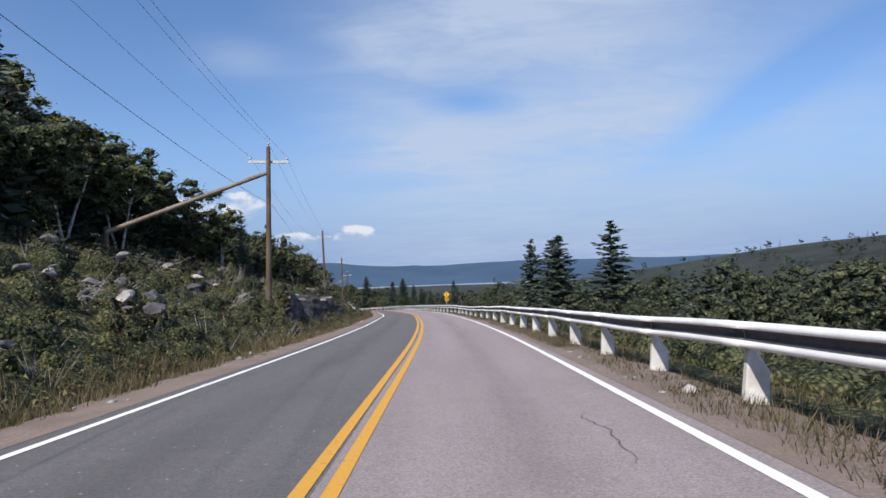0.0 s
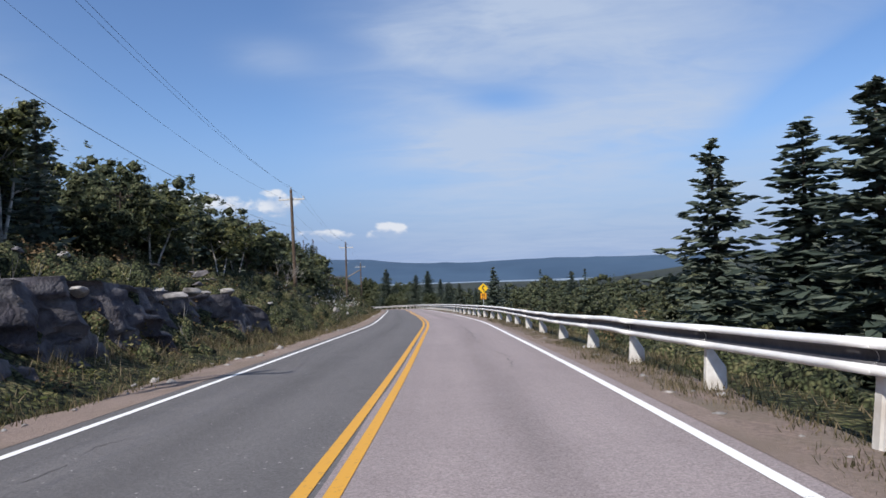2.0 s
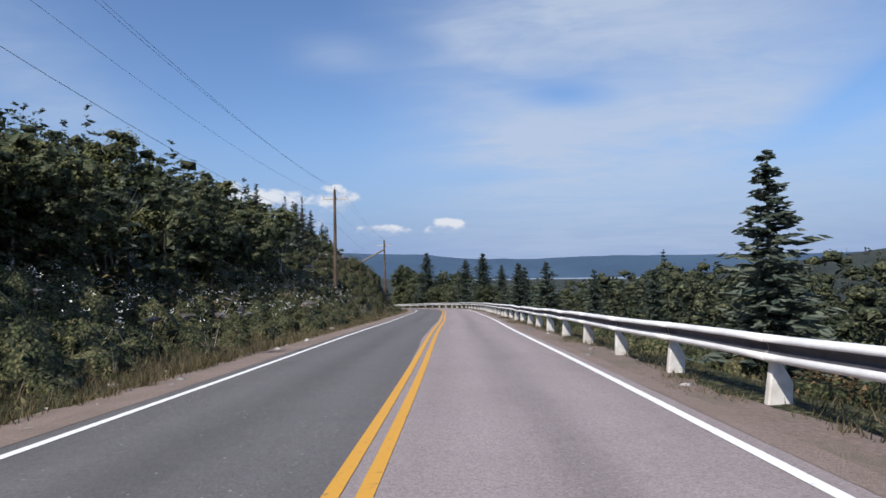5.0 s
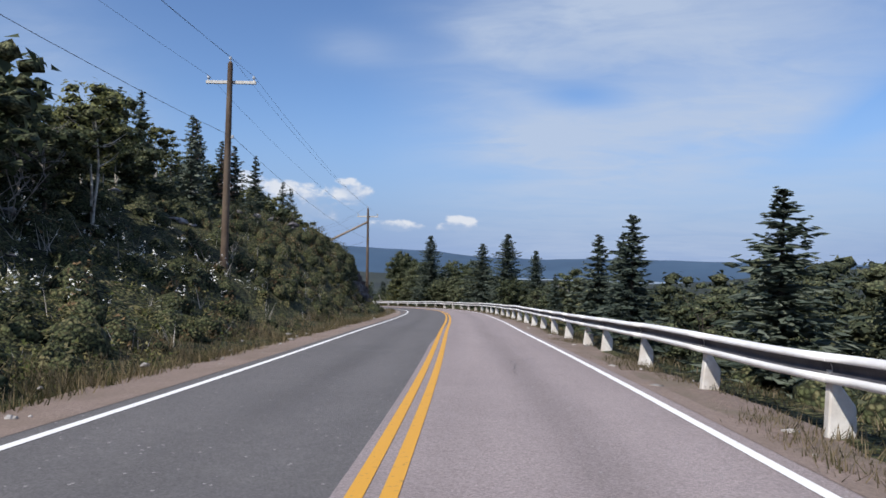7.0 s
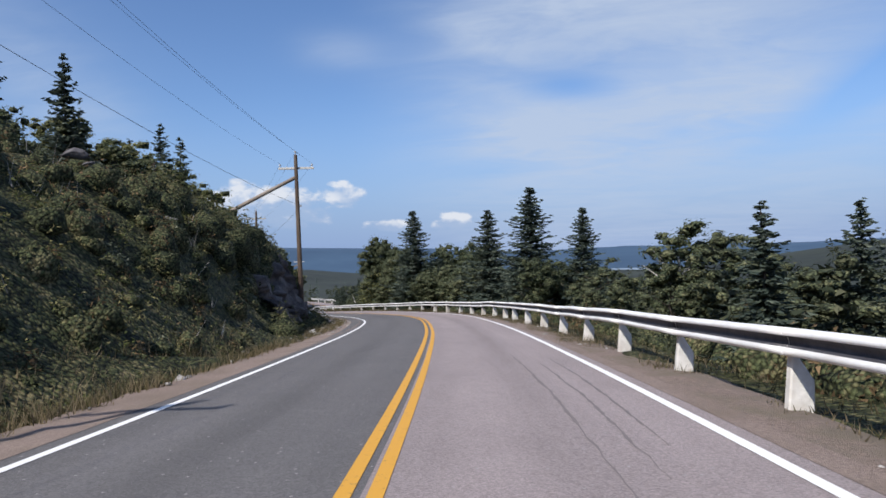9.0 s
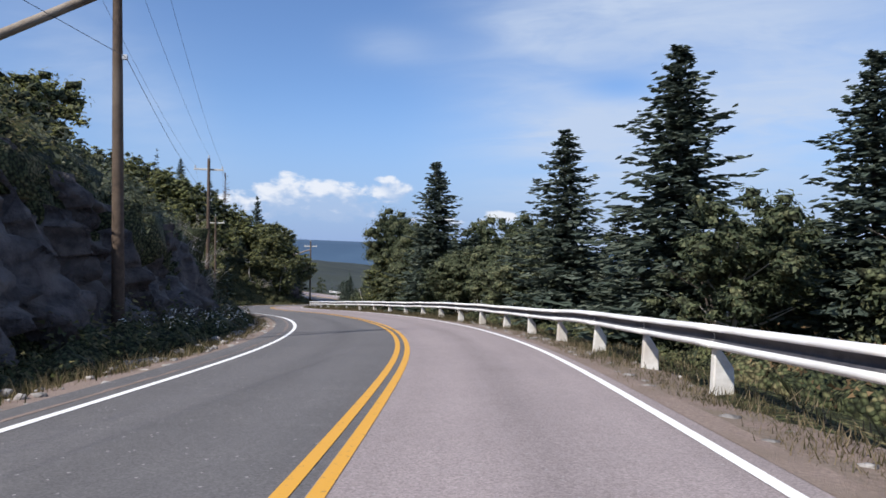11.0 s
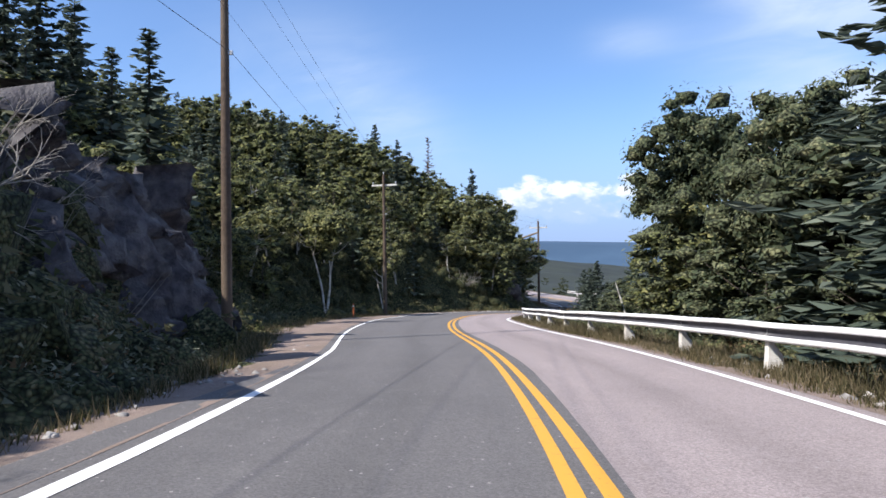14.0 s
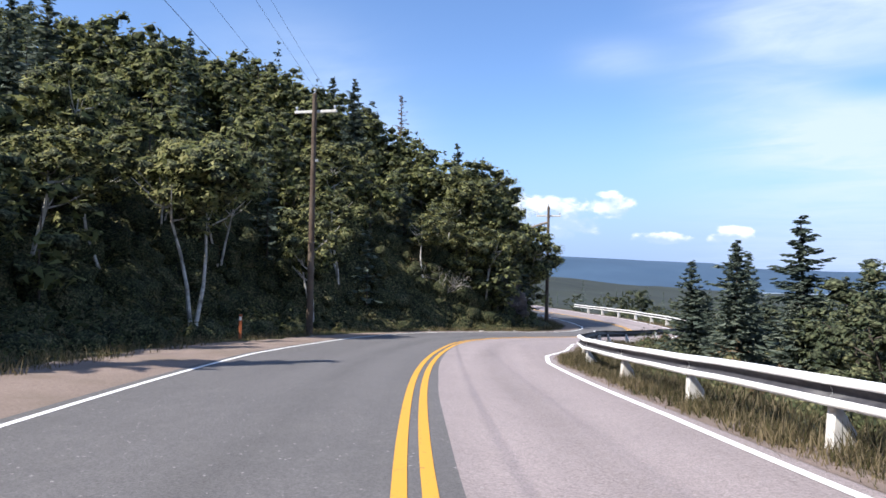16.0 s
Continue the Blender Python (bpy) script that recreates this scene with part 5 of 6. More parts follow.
for k, (s, u, h) in enumerate(((31.5, -19.3, 11.8), (28, -22.5, 8.0), (118, -16, 5.2), (112, -15.5, 5.4), (104, -16, 5.0), (98, -17, 5.0))):
    hill_tree(SF[k % 3], s, u, h, 1.0, "tall spruces on the hill")
for k, (x, y, h) in enumerate(((-41.4, 184.0, 5.6), (-43.2, 187.0, 5.4), (-44.6, 189.0, 5.4), (-47.8, 195.2, 5.6), (-52.0, 199.6, 7.8), (-51.6, 198.0, 7.0), (-53.3, 200.0, 7.6), (-46.0, 192.0, 5.2), (-55.5, 203.0, 8.0), (-73.6, 229.8, 8.0), (-74.2, 232.0, 8.6), (-49.0, 193.6, 6.0), (-56.2, 205.0, 7.6), (-58.2, 208.3, 9.0), (-60.6, 211.4, 9.6), (-58.6, 210.2, 7.6), (-56.4, 206.4, 7.0), (-34.6, 176.0, 6.4))):
    plant(SP[k % 4] if y > 184 and y < 207 else SF[k % 3], x, y, h, g.uniform(0, 360), 0.95, "tall spruces on the hill")
# place and height of the tip of those that stand clear of the skyline
for kind, x, y, tip in ((SF[0], -32.9, 147.8, 6.9), (SF[1], -32.8, 145.4, 6.4), (SP[2], -31.3, 157.9, 5.0), (SP[1], -31.9, 156.9, 5.2), (SD, -29.8, 153.5, 6.0), (SD, -31.0, 151.3, 5.8), (SP[3], -32.5, 154.7, 5.2), (SF[2], -28.3, 146.4, 4.6), (SF[0], -26.8, 143.2, 4.2),
                        (SP[0], -32.3, 164.0, 5.1), (SF[2], -34.9, 179.0, 3.9), (SF[1], -23.5, 89.4, 6.0), (SF[0], -54.3, 212.0, 3.1), (SF[2], -50.4, 202.0, 0.8), (SF[1], -63.5, 213.6, 7.6), (SF[0], -61.2, 214.4, 4.1),
                        (SP[1], -61.3, 210.5, 7.3), (SP[2], -59.9, 208.2, 5.7), (SP[3], -58.6, 206.1, 4.2), (SP[0], -62.8, 213.1, 5.2), (SP[2], -56.9, 203.4, 3.6)):
    plant(kind, x, y, tip - float(ground(np.array([x]), np.array([y]))[0]) + 0.1, g.uniform(0, 360), 0.95, "tall spruces on the hill")
for kind, x, y, h in ((SD, -75.8, 268.9, 12.2), (SP[1], -83.4, 267.1, 11.6), (SP[0], -75.2, 279.7, 15.0), (SP[2], -74.0, 281.0, 13.2), (SP[3], -68.6, 251.9, 9.0), (SP[0], -80.3, 246.3, 7.7), (SP[2], -92.6, 247.6, 7.4), (SF[1], -88.0, 247.0, 6.0), (SF[0], -60.4, 257.2, 7.2)):
    plant(kind, x, y, h, g.uniform(0, 360), 0.85, "spruces on the ridge")
for k, (x, y, h) in enumerate(((-62.0, 211.0, 8.4), (-60.2, 208.6, 8.0), (-58.4, 205.8, 7.6), (-65.6, 214.2, 9.0), (-59.0, 202.4, 7.6), (-56.0, 199.0, 7.2), (-64.0, 207.4, 8.6), (-67.4, 217.6, 8.4))):
    plant((BF + BD)[k % 6], x, y, h, 61 * k, 1.05, "hillside trees")
plant(BI[2], -24.3, 109.6, 7.2, 80, 0.95, "birches on the hill")
plant(BI[0], -23.6, 130.6, 5.4, 30, 1.0, "birches on the hill")
dome_birch = tree_kind("birch_tree", "birch with a domed yellow-green crown on forked pale stems", "birch tree", broad_crown(87, 110, 46, 0.30, 0.60, 0.0125, 1.0), M_LEAF, broad_trunk(87, 0.26, 0.55, 2, 0.85), M_BIRCH)
plant(dome_birch, -59.2, 229.9, -4.3 - float(ground(np.array([-59.2]), np.array([229.9]))[0]), 60, 1.0, "birches on the hill")
plant(BI[2], -60.6, 238.4, 6.6, 10, 0.9, "birches on the hill")
plant(BI[0], -66.5, 229.0, 7.2, 200, 0.9, "birches on the hill")

for k, (s, u, h) in enumerate(((266, -8.8, 6.2), (269, -8.2, 6.4), (272, -7.8, 6.6), (275, -7.6, 6.6), (278, -7.8, 6.4), (270, -11.0, 6.6), (274, -10.6, 6.8), (278, -10.6, 6.4), (282, -8.4, 5.8), (263, -10.5, 6.0))):
    hill_tree((BF[k % 4], SF[k % 3], BI[k % 3])[k % 3], s, u, h, 1.1, "hillside trees")


def near_pole(x, y, r=1.8):
    return any(math.hypot(x - p[0][0], y - p[0][1]) < r for p in POLES) or math.hypot(x + 58.0, y - 228.8) < 4.0


rows = []
for k in range(17):
    d = 7.0 + 2.1 * k + 0.07 * k * k
    gap = 2.5 + 0.11 * k
    for s in np.arange(-20 if k < 12 else 190, 318, gap):
        rows.append((s + g.uniform(-1, 1), d + g.uniform(-1.0, 1.0)))
rows = np.array(rows)
EDGE = ((-20, 46, 56, 64, 76, 90, 110, 120, 136, 142, 147, 160, 168, 190, 206, 216, 224, 240, 262, 300), (18, 18, 14, 12.5, 12, 12, 12, 12, 13.5, 14.5, 19, 18, 13, 14, 14, 13, 12, 12, 7.5, 6.5))
edge = np.interp(rows[:, 0], *EDGE)
rows = rows[rows[:, 1] > edge]
P = at(rows[:, 0], -rows[:, 1])
ss, uu = su(P[:, 0], P[:, 1])
ok = (-uu > np.interp(ss, (-20, 118, 142, 160, 168, 188, 204, 216, 262, 290), (9.5, 9.5, 12, 14, 11, 11, 12, 11, 6.5, 6))) & (rows[:, 0] < 316)
rows, P = rows[ok], P[ok]
order = np.argsort(rows[:, 1], kind="stable")
rows, P = rows[order], P[order]
far_trees = []
n_thing = 0
for (s, d), (x, y) in zip(rows, P):
    if near_pole(x, y):
        continue
    q = g.random()
    tall = float(np.interp(s, (-20, 26, 38, 46, 52, 66, 78, 84, 92, 110, 130, 155, 166, 176, 200, 215, 250, 300), (7.2, 7.2, 8.6, 7.8, 6.4, 5.6, 5.4, 5.0, 5.0, 5.2, 5.0, 3.8, 3.0, 4.4, 5.4, 5.6, 5.9, 5.4))) * g.uniform(0.75, 1.12)
    if s > 206:
        tall *= float(np.interp(d, (10, 15, 24, 40), (0.82, 0.86, 1.0, 1.15)))
    e = float(np.interp(s, *EDGE))
    if d < e + 5.5 and n_thing < 290 and g.random() < (1.0 if s < 60 else 0.75):
        n_thing += 1
        a = g.uniform(0, 360)
        if q < (0.20 if 50 < s < 170 else 0.15):
            plant(g.choice(SF), x, y, tall * g.uniform(0.95, 1.2), a, g.uniform(0.9, 1.3), "hillside spruces")
        elif q < (0.23 if 50 < s < 170 else 0.18):
            plant(SD, x, y, tall * 1.1, a, 1.0, "dying spruces")
        elif q < (0.80 if s > 212 else 0.55 if s < 50 else 0.66):
            plant(g.choice(BI), x, y, tall * (1.05 if s > 212 and d < e + 3 else 1.0), a, 1.15, "birches on the hill", lean=(g.uniform(-7, 7), g.uniform(-7, 7)))
        else:
            plant(g.choice(BD if s < 175 else BF), x, y, tall * 0.95, a, g.uniform(0.95, 1.25), "hillside trees")
    else:
        far_trees.append((x, y, tall, q))


def woods(name, label, trees, seed, share=0.25, stems=True, clumps=30, per=13, leaf=0.034, leafy=None, layers=15, boughs=5):
    """Many trees as one thicket: leafy crowns, spruces between, thin trunks."""
    r = np.random.RandomState(seed)
    T_ = np.array(trees)
    z = ground(T_[:, 0], T_[:, 1])
    kinds = [broad_crown(90 + k, clumps, per, 0.40, 0.12, leaf, 1.25) for k in range(4)]
    spr = [spruce_crown(95 + k, layers, boughs, 3, 0.18, 0.3, double=False, fine=1.7) for k in range(2)]
    leaf, needle, trunk, core = [], [], [], []
    one = spruce_trunk()
    for (x, y, h, q), zz in zip(T_, z):
        con = q < share
        V = spr[r.randint(2)] if con else kinds[r.randint(4)]
        a = r.uniform(0, 6.28)
        c, s = math.cos(a), math.sin(a)
        w = h * r.uniform(0.9, 1.25)
        hh = h * (r.uniform(1.0, 1.35) if con else 1.0)

        def set_down(Q):
            return np.column_stack([(Q[:, 0] * c - Q[:, 1] * s) * w + x, (Q[:, 0] * s + Q[:, 1] * c) * w + y, Q[:, 2] * hh + zz - 0.1])

        if con:
            needle.append(set_down(V))
        else:
            leaf.append(set_down(V[0]))
            core.append((set_down(V[1]), V[2]))
        if stems:
            trunk.append((one[0] * h * 0.8 + np.array((x, y, zz)), one[1]))
    if leaf:
        V = np.vstack(leaf)
        B, F = joined(core)
        me_ = mesh_np(name, np.vstack([V, B]), np.vstack([three(V), F + len(V)]), leafy or M_LEAF)
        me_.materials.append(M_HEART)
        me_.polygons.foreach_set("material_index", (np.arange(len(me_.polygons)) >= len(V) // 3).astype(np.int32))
        tagged(new(name, me_), label, "woods", kind="stuff")
    if needle:
        V = np.vstack(needle)
        tagged(new(name + "_spruces", mesh_np(name + "_spruces", V, four(V), M_SPRUCE)), label, "woods", kind="stuff")
    if trunk:
        tagged(new(name + "_trunks", mesh_np(name + "_trunks", *joined(trunk), M_BARK, True)), "thin dark trunks in the hillside wood", "woods", kind="stuff")


woods("hill_woods", "dense mixed wood of birch and spruce on the hill", [f_ for f_ in far_trees if f_[1] > 182], 31, 0.22)
for k in range(70):
    s, d = g.uniform(-12, 60), g.uniform(19, 33)
    x, y = at(s, -d)
    far_trees.append((float(x), float(y), g.uniform(5.6, 7.8), g.random()))
for k in range(110):
    s, d = g.uniform(62, 132), g.uniform(12, 31)
    x, y = at(s, -d)
    if not near_pole(x, y):
        far_trees.append((float(x), float(y), g.uniform(4.6, 6.4), g.random()))
for s, u, h in ((200, -10.4, 1.9), (202, -10.8, 2.1), (204, -10.8, 2.1), (205.5, -11.6, 2.2), (198, -10.8, 1.9), (203, -12.6, 2.4)):
    hill_tree(g.choice(BD), s, u, h, 1.25, "hillside trees")
woods("dark_woods", "dense dark wood of spruce and birch above the bank", [f_ for f_ in far_trees if f_[1] <= 182], 35, 0.45, leafy=M_LEAF2)
# low wood on the falling land to the right
rt = []
for k in range(340):
    s = g.uniform(-8, 262)
    u = 9 + 22 * g.random() ** 1.1
    x, y = at(s, u)
    a, b = su([x], [y])
    if b[0] < 8.5 or (a[0] > 226 and b[0] < 11):
        continue
    rt.append((x, y, (2.5 + 0.15 * (b[0] - 9)) * g.uniform(0.72, 1.15) * (1.5 if 115 < a[0] < 165 else 1.2), g.random()))
woods("slope_trees", "crowded small trees on the slope below the rail", rt, 32, 0.16, False, 32, 17, 0.025, M_DARKLEAF, 24, 7)
rt = []
for k in range(330):
    s = g.uniform(-10, 330)
    u = 30 + 120 * g.random() ** 1.3
    x, y = at(s, u)
    a, b = su([x], [y])
    if b[0] < 25:
        continue
    rt.append((x, y, g.uniform(3.6, 5.6) + u * 0.012, g.random()))
woods("valley_woods", "low mixed wood on the land below the road", rt, 33, 0.30, False, 22, 15, 0.036, M_DARKLEAF, 21, 6)
rt = []
for k in range(420):
    a = radians(g.uniform(-32, 62))
    d = 150 + 450 * g.random()
    x, y = -10 + d * math.sin(a), 100 + d * math.cos(a)
    p, q = su([x], [y])
    if abs(q[0]) < 30:
        continue
    rt.append((x, y, g.uniform(5, 9), g.random()))
woods("far_woods", "distant mixed wood on the low land", rt, 34, 0.35, False, 14, 11, 0.055, M_DARKLEAF)


# ---- undergrowth ----
def thicket(name, label, places, highs, mat, leaves=46, leaf=0.085, seed=1, heart=True):
    r = np.random.RandomState(seed)
    P = np.asarray(places)
    H = np.asarray(highs)
    z = ground(P[:, 0], P[:, 1])
    n = len(P)
    C = np.repeat(np.column_stack([P, z]), leaves, 0)
    h = np.repeat(H, leaves)
    v = r.normal(size=(n * leaves, 3))
    v /= np.linalg.norm(v, axis=1)[:, None]
    v[:, 2] = np.abs(v[:, 2])
    face_ = v.copy()
    v *= (r.rand(n * leaves) ** 0.25)[:, None]
    C = C + v * np.column_stack([h * 0.62, h * 0.62, h * (0.75 + 0.5 * r.rand(n * leaves))])
    V = leaves_at(C, 0.88 * leaf * np.clip(h, 0.5, 2.5) ** 0.6, r, 0.3, face_, 0.45)
    if not heart:
        tagged(new(name, mesh_np(name, V, three(V), mat)), label, "shrubs", kind="stuff")
        return
    # an opaque blob added under each shrub's leaves stands in for twigs and shade
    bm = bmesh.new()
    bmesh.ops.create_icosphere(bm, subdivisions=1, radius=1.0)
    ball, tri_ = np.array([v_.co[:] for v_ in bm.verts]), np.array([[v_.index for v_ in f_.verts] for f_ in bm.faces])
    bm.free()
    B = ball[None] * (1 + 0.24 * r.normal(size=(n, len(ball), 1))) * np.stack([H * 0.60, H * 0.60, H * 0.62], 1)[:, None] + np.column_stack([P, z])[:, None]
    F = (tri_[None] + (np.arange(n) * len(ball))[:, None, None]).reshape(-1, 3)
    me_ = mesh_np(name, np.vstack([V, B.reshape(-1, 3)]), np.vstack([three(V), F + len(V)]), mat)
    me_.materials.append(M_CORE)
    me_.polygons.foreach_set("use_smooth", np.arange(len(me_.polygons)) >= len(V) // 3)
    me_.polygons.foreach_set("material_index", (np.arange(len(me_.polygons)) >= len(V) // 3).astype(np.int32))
    tagged(new(name, me_), label, "shrubs", kind="stuff")


r = np.random.RandomState(3)


def left_places(n, lo, hi, power, s0=-30, s1=300):
    s = r.uniform(s0, s1, n)
    d = lo + (hi - lo) * r.rand(n) ** power
    P = at(s, -(wide_left(s) + 1.0 + 0.6 * foot(s) + d))
    a, b = su(P[:, 0], P[:, 1])
    keep = (-b - wide_left(a)) > 1.9 + lo * 0.5
    wall = ((a > 166) & (a < 192) & (-b - wide_left(a) < 4.8) & (-b - wide_left(a) > 3.0)) | ((a > 207) & (a < 220) & (-b - wide_left(a) < 5.4) & (-b - wide_left(a) > 3.4))
    wall |= (a > 36) & (a < 60) & (-b - wide_left(a) < 5.6) & (-b - wide_left(a) > 2.9)
    keep &= ~(wall & (r.rand(n) < np.where(a < 100, 0.2, np.where(a > 200, 0.45, 0.5))))
    keep &= ~((a > 164) & (a < 198) & (-b - wide_left(a) < 2.6) & (r.rand(n) < 0.45))
    return P[keep], d[keep]


P, d = left_places(3900, 1.4, 14, 1.25)
open_heath = ((P[:, 1] < 63) & (P[:, 1] > -5)) | ((P[:, 1] > 120) & (P[:, 1] < 160))
keep = ~(open_heath & (r.rand(len(P)) < 0.22))
P, d, open_heath = P[keep], d[keep], open_heath[keep]
H = r.uniform(0.5, 1.3, len(P)) * np.clip(0.45 + d * 0.12, 0.5, 1.25)
patch = vnoise(P[:, 0] + 40, P[:, 1], 6.5) + 0.6 * vnoise(P[:, 0], P[:, 1], 2.4) + 0.25 * r.normal(size=len(P))
H = np.where(open_heath, H * 0.74, H)
mixed = r.rand(len(P))
patch = np.where(open_heath & (mixed < 0.30), 0.25, np.where(open_heath & (mixed < 0.52), -0.5, patch))
# uphill by the wood every shrub takes darker leaves, as painted shade
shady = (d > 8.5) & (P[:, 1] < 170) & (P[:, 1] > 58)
for nm, lab, k, m in (("bank_shrubs", "dense mixed green shrubs covering the road bank", (patch > -0.28) & (patch < 0.14), M_SHRUB), ("dark_shrubs", "dark leafy shrubs on the road bank, with painted shade below the wood", patch <= -0.28, M_DARKLEAF),
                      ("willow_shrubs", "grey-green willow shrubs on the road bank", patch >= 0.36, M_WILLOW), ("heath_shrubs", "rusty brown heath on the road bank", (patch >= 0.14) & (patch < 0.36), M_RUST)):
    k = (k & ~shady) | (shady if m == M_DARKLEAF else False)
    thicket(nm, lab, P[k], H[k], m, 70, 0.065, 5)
P, d = left_places(5200, 0.3, 7, 1.0)
thicket("bank_herbs", "low weeds and seedlings on the foot of the bank", P, r.uniform(0.18, 0.5, len(P)), M_HERB, 24, 0.07, 25, False)
# dark leaves put the canopy's shade into the undergrowth's colour
P, d = left_places(1500, 9, 34, 1.2)
thicket("hill_shrubs", "undergrowth below the hillside trees", P, r.uniform(0.5, 1.1, len(P)), M_DARKLEAF, 45, 0.14, 15)
P, d = left_places(1300, 1.0, 17, 1.0, 204, 268)
thicket("foot_shrubs", "dark undergrowth at the foot of the hillside wood", P, r.uniform(0.5, 1.5, len(P)), M_SHRUB, 50, 0.1, 16)
P, d = left_places(420, 0.9, 6, 1.0, 188, 208)
k = r.rand(len(P)) < 0.55
thicket("cut_herbs", "grey-green tangled bushes on the steep bank", P[k], r.uniform(0.5, 1.2, k.sum()), M_WILLOW, 110, 0.055, 18)
thicket("cut_heath", "rusty low heath on the steep bank", P[~k], r.uniform(0.4, 1.1, (~k).sum()), M_RUST, 110, 0.055, 19)
s = r.uniform(162, 198, 170)
P = at(s, -(wide_left(s) + 2.5 + 1.5 * r.rand(len(s))))
thicket("rock_foot_shrubs", "dark leafy bushes crowding the foot of the rock cut", P, r.uniform(0.5, 1.5, len(P)) * np.where(vnoise(s, s * 0 + 2.2, 4.0) > -0.08, 1.0, 0.45), M_SHRUB, 100, 0.062, 27)
P, d = left_places(160, 4.2, 8, 1.0, 163, 180)
thicket("rock_top_shrubs", "olive bushes growing over the top of the rock cut", P, r.uniform(0.8, 1.8, len(P)), M_SHRUB, 110, 0.07, 28)
P, d = left_places(520, 4.5, 11, 1.0, 176, 216)
thicket("cut_shrubs", "tall grey-green bushes overhanging the rock cut", P, r.uniform(1.0, 2.2, len(P)), M_WILLOW, 110, 0.075, 17)
n = 1700
s = r.uniform(-25, 300, n)
d = 2.2 + 19 * r.rand(n) ** 1.25
P = at(s, wide_right(s) + 1.75 + d)
a, b = su(P[:, 0], P[:, 1])
keep = b - wide_right(a) > 2.3
P, d = P[keep], d[keep]
H = r.uniform(0.5, 1.25, len(P)) * np.clip(0.55 + d * 0.26, 0.55, 2.6)
patch = vnoise(P[:, 0], P[:, 1] + 90, 7.0) + 0.3 * r.normal(size=len(P))
thicket("slope_shrubs", "thick dark green shrubs on the slope below the rail", P[patch < 0.2], H[patch < 0.2], M_DARKLEAF, 80, 0.075, 6)
thicket("grey_shrubs", "grey-green willow shrubs on the slope below the rail", P[patch >= 0.34], H[patch >= 0.34], M_WILLOW, 80, 0.06, 7)
k = (patch >= 0.2) & (patch < 0.34)
thicket("brown_shrubs", "brownish half-dry shrubs on the slope below the rail", P[k], H[k] * 0.9, M_RUST, 80, 0.06, 8)
n = 720
s = r.uniform(-12, 262, n)
d = 1.0 + 1.9 * r.rand(n)
P = at(s, wide_right(s) + 1.75 + d)
a, b = su(P[:, 0], P[:, 1])
P = P[b - wide_right(a) > 2.4]
rusty = vnoise(P[:, 0], P[:, 1] + 30, 5.0) > 0.10
for nm, lab, k, m in (("rail_shrubs", "low dark bushes just behind the guard rail", ~rusty, M_DARKLEAF), ("rail_heath", "reddish-brown dry bushes just behind the guard rail", rusty, M_RUST)):
    thicket(nm, lab, P[k], r.uniform(0.45, 1.1, k.sum()), m, 100, 0.058, 26)


def blades(name, label, places, seed, mat, high=0.32, k=7, thick=1.0):
    r = np.random.RandomState(seed)
    P = np.asarray(places)
    sa, ua = su(P[:, 0], P[:, 1])
    on = ((ua > 0) & (ua - wide_right(sa) < 1.45)) | ((ua < 0) & (-ua - wide_left(sa) < 1.3))
    z = np.where(on, zr(sa) - 0.09, ground(P[:, 0], P[:, 1]) - 0.03)
    B = np.repeat(np.column_stack([P, z]), k, 0)
    n = len(B)
    B[:, :2] += r.normal(size=(n, 2)) * 0.10
    tall = np.repeat(0.6 + 0.9 * (vnoise(P[:, 0], P[:, 1], 1.6) + 0.5), k)
    h = high * r.uniform(0.4, 1.4, n) * tall
    a = r.uniform(0, 6.28, n)
    w = (0.008 + 0.010 * r.rand(n)) * thick
    side = np.column_stack([np.cos(a) * w, np.sin(a) * w, 0 * a])
    lean = np.column_stack([r.normal(size=n) * 0.38 * h, r.normal(size=n) * 0.38 * h, h])
    V = np.stack([B - side, B + side, B + lean], 1).reshape(-1, 3)
    tagged(new(name, mesh_np(name, V, np.arange(3 * n).reshape(-1, 3), mat)), label, "grass", kind="stuff")


n = 13000
s = r.uniform(-20, 290, n)
P = at(s, -(wide_left(s) + 1.25 + np.abs(r.normal(size=n)) * (1.0 + 0.5 * foot(s))))
a, b = su(P[:, 0], P[:, 1])
blades("verge_grass", "tall drying grass along the gravel edge", P[(-b - wide_left(a)) > 1.25 + 0.26 * foot(a)], 8, M_GRASS, 0.24, 8, 0.75)
n = 15000
s = r.uniform(-15, 275, n)
P = at(s, wide_right(s) + 0.45 + np.abs(r.normal(size=n)) * 0.85)
a, b = su(P[:, 0], P[:, 1])
blades("rail_grass", "straw-coloured grass growing round the rail posts", P[((b - wide_right(a)) > 0.5) & (vnoise(P[:, 0], P[:, 1], 2.5) + 0.6 * (b - wide_right(a) - 1.0) > -0.1 - np.interp(a, (60, 75, 165, 180), (0.4, -0.1, -0.1, 0.3)))], 9, M_VERGE, 0.12, 7, 0.7)
n = 3400
s = r.uniform(193, 262, n)
P = at(s, wide_right(s) + 0.6 + np.abs(r.normal(size=n)) * 0.7)
blades("bend_weeds", "straw and olive grass growing through the guard rail", P, 29, M_VERGE, 0.24, 9, 0.7)


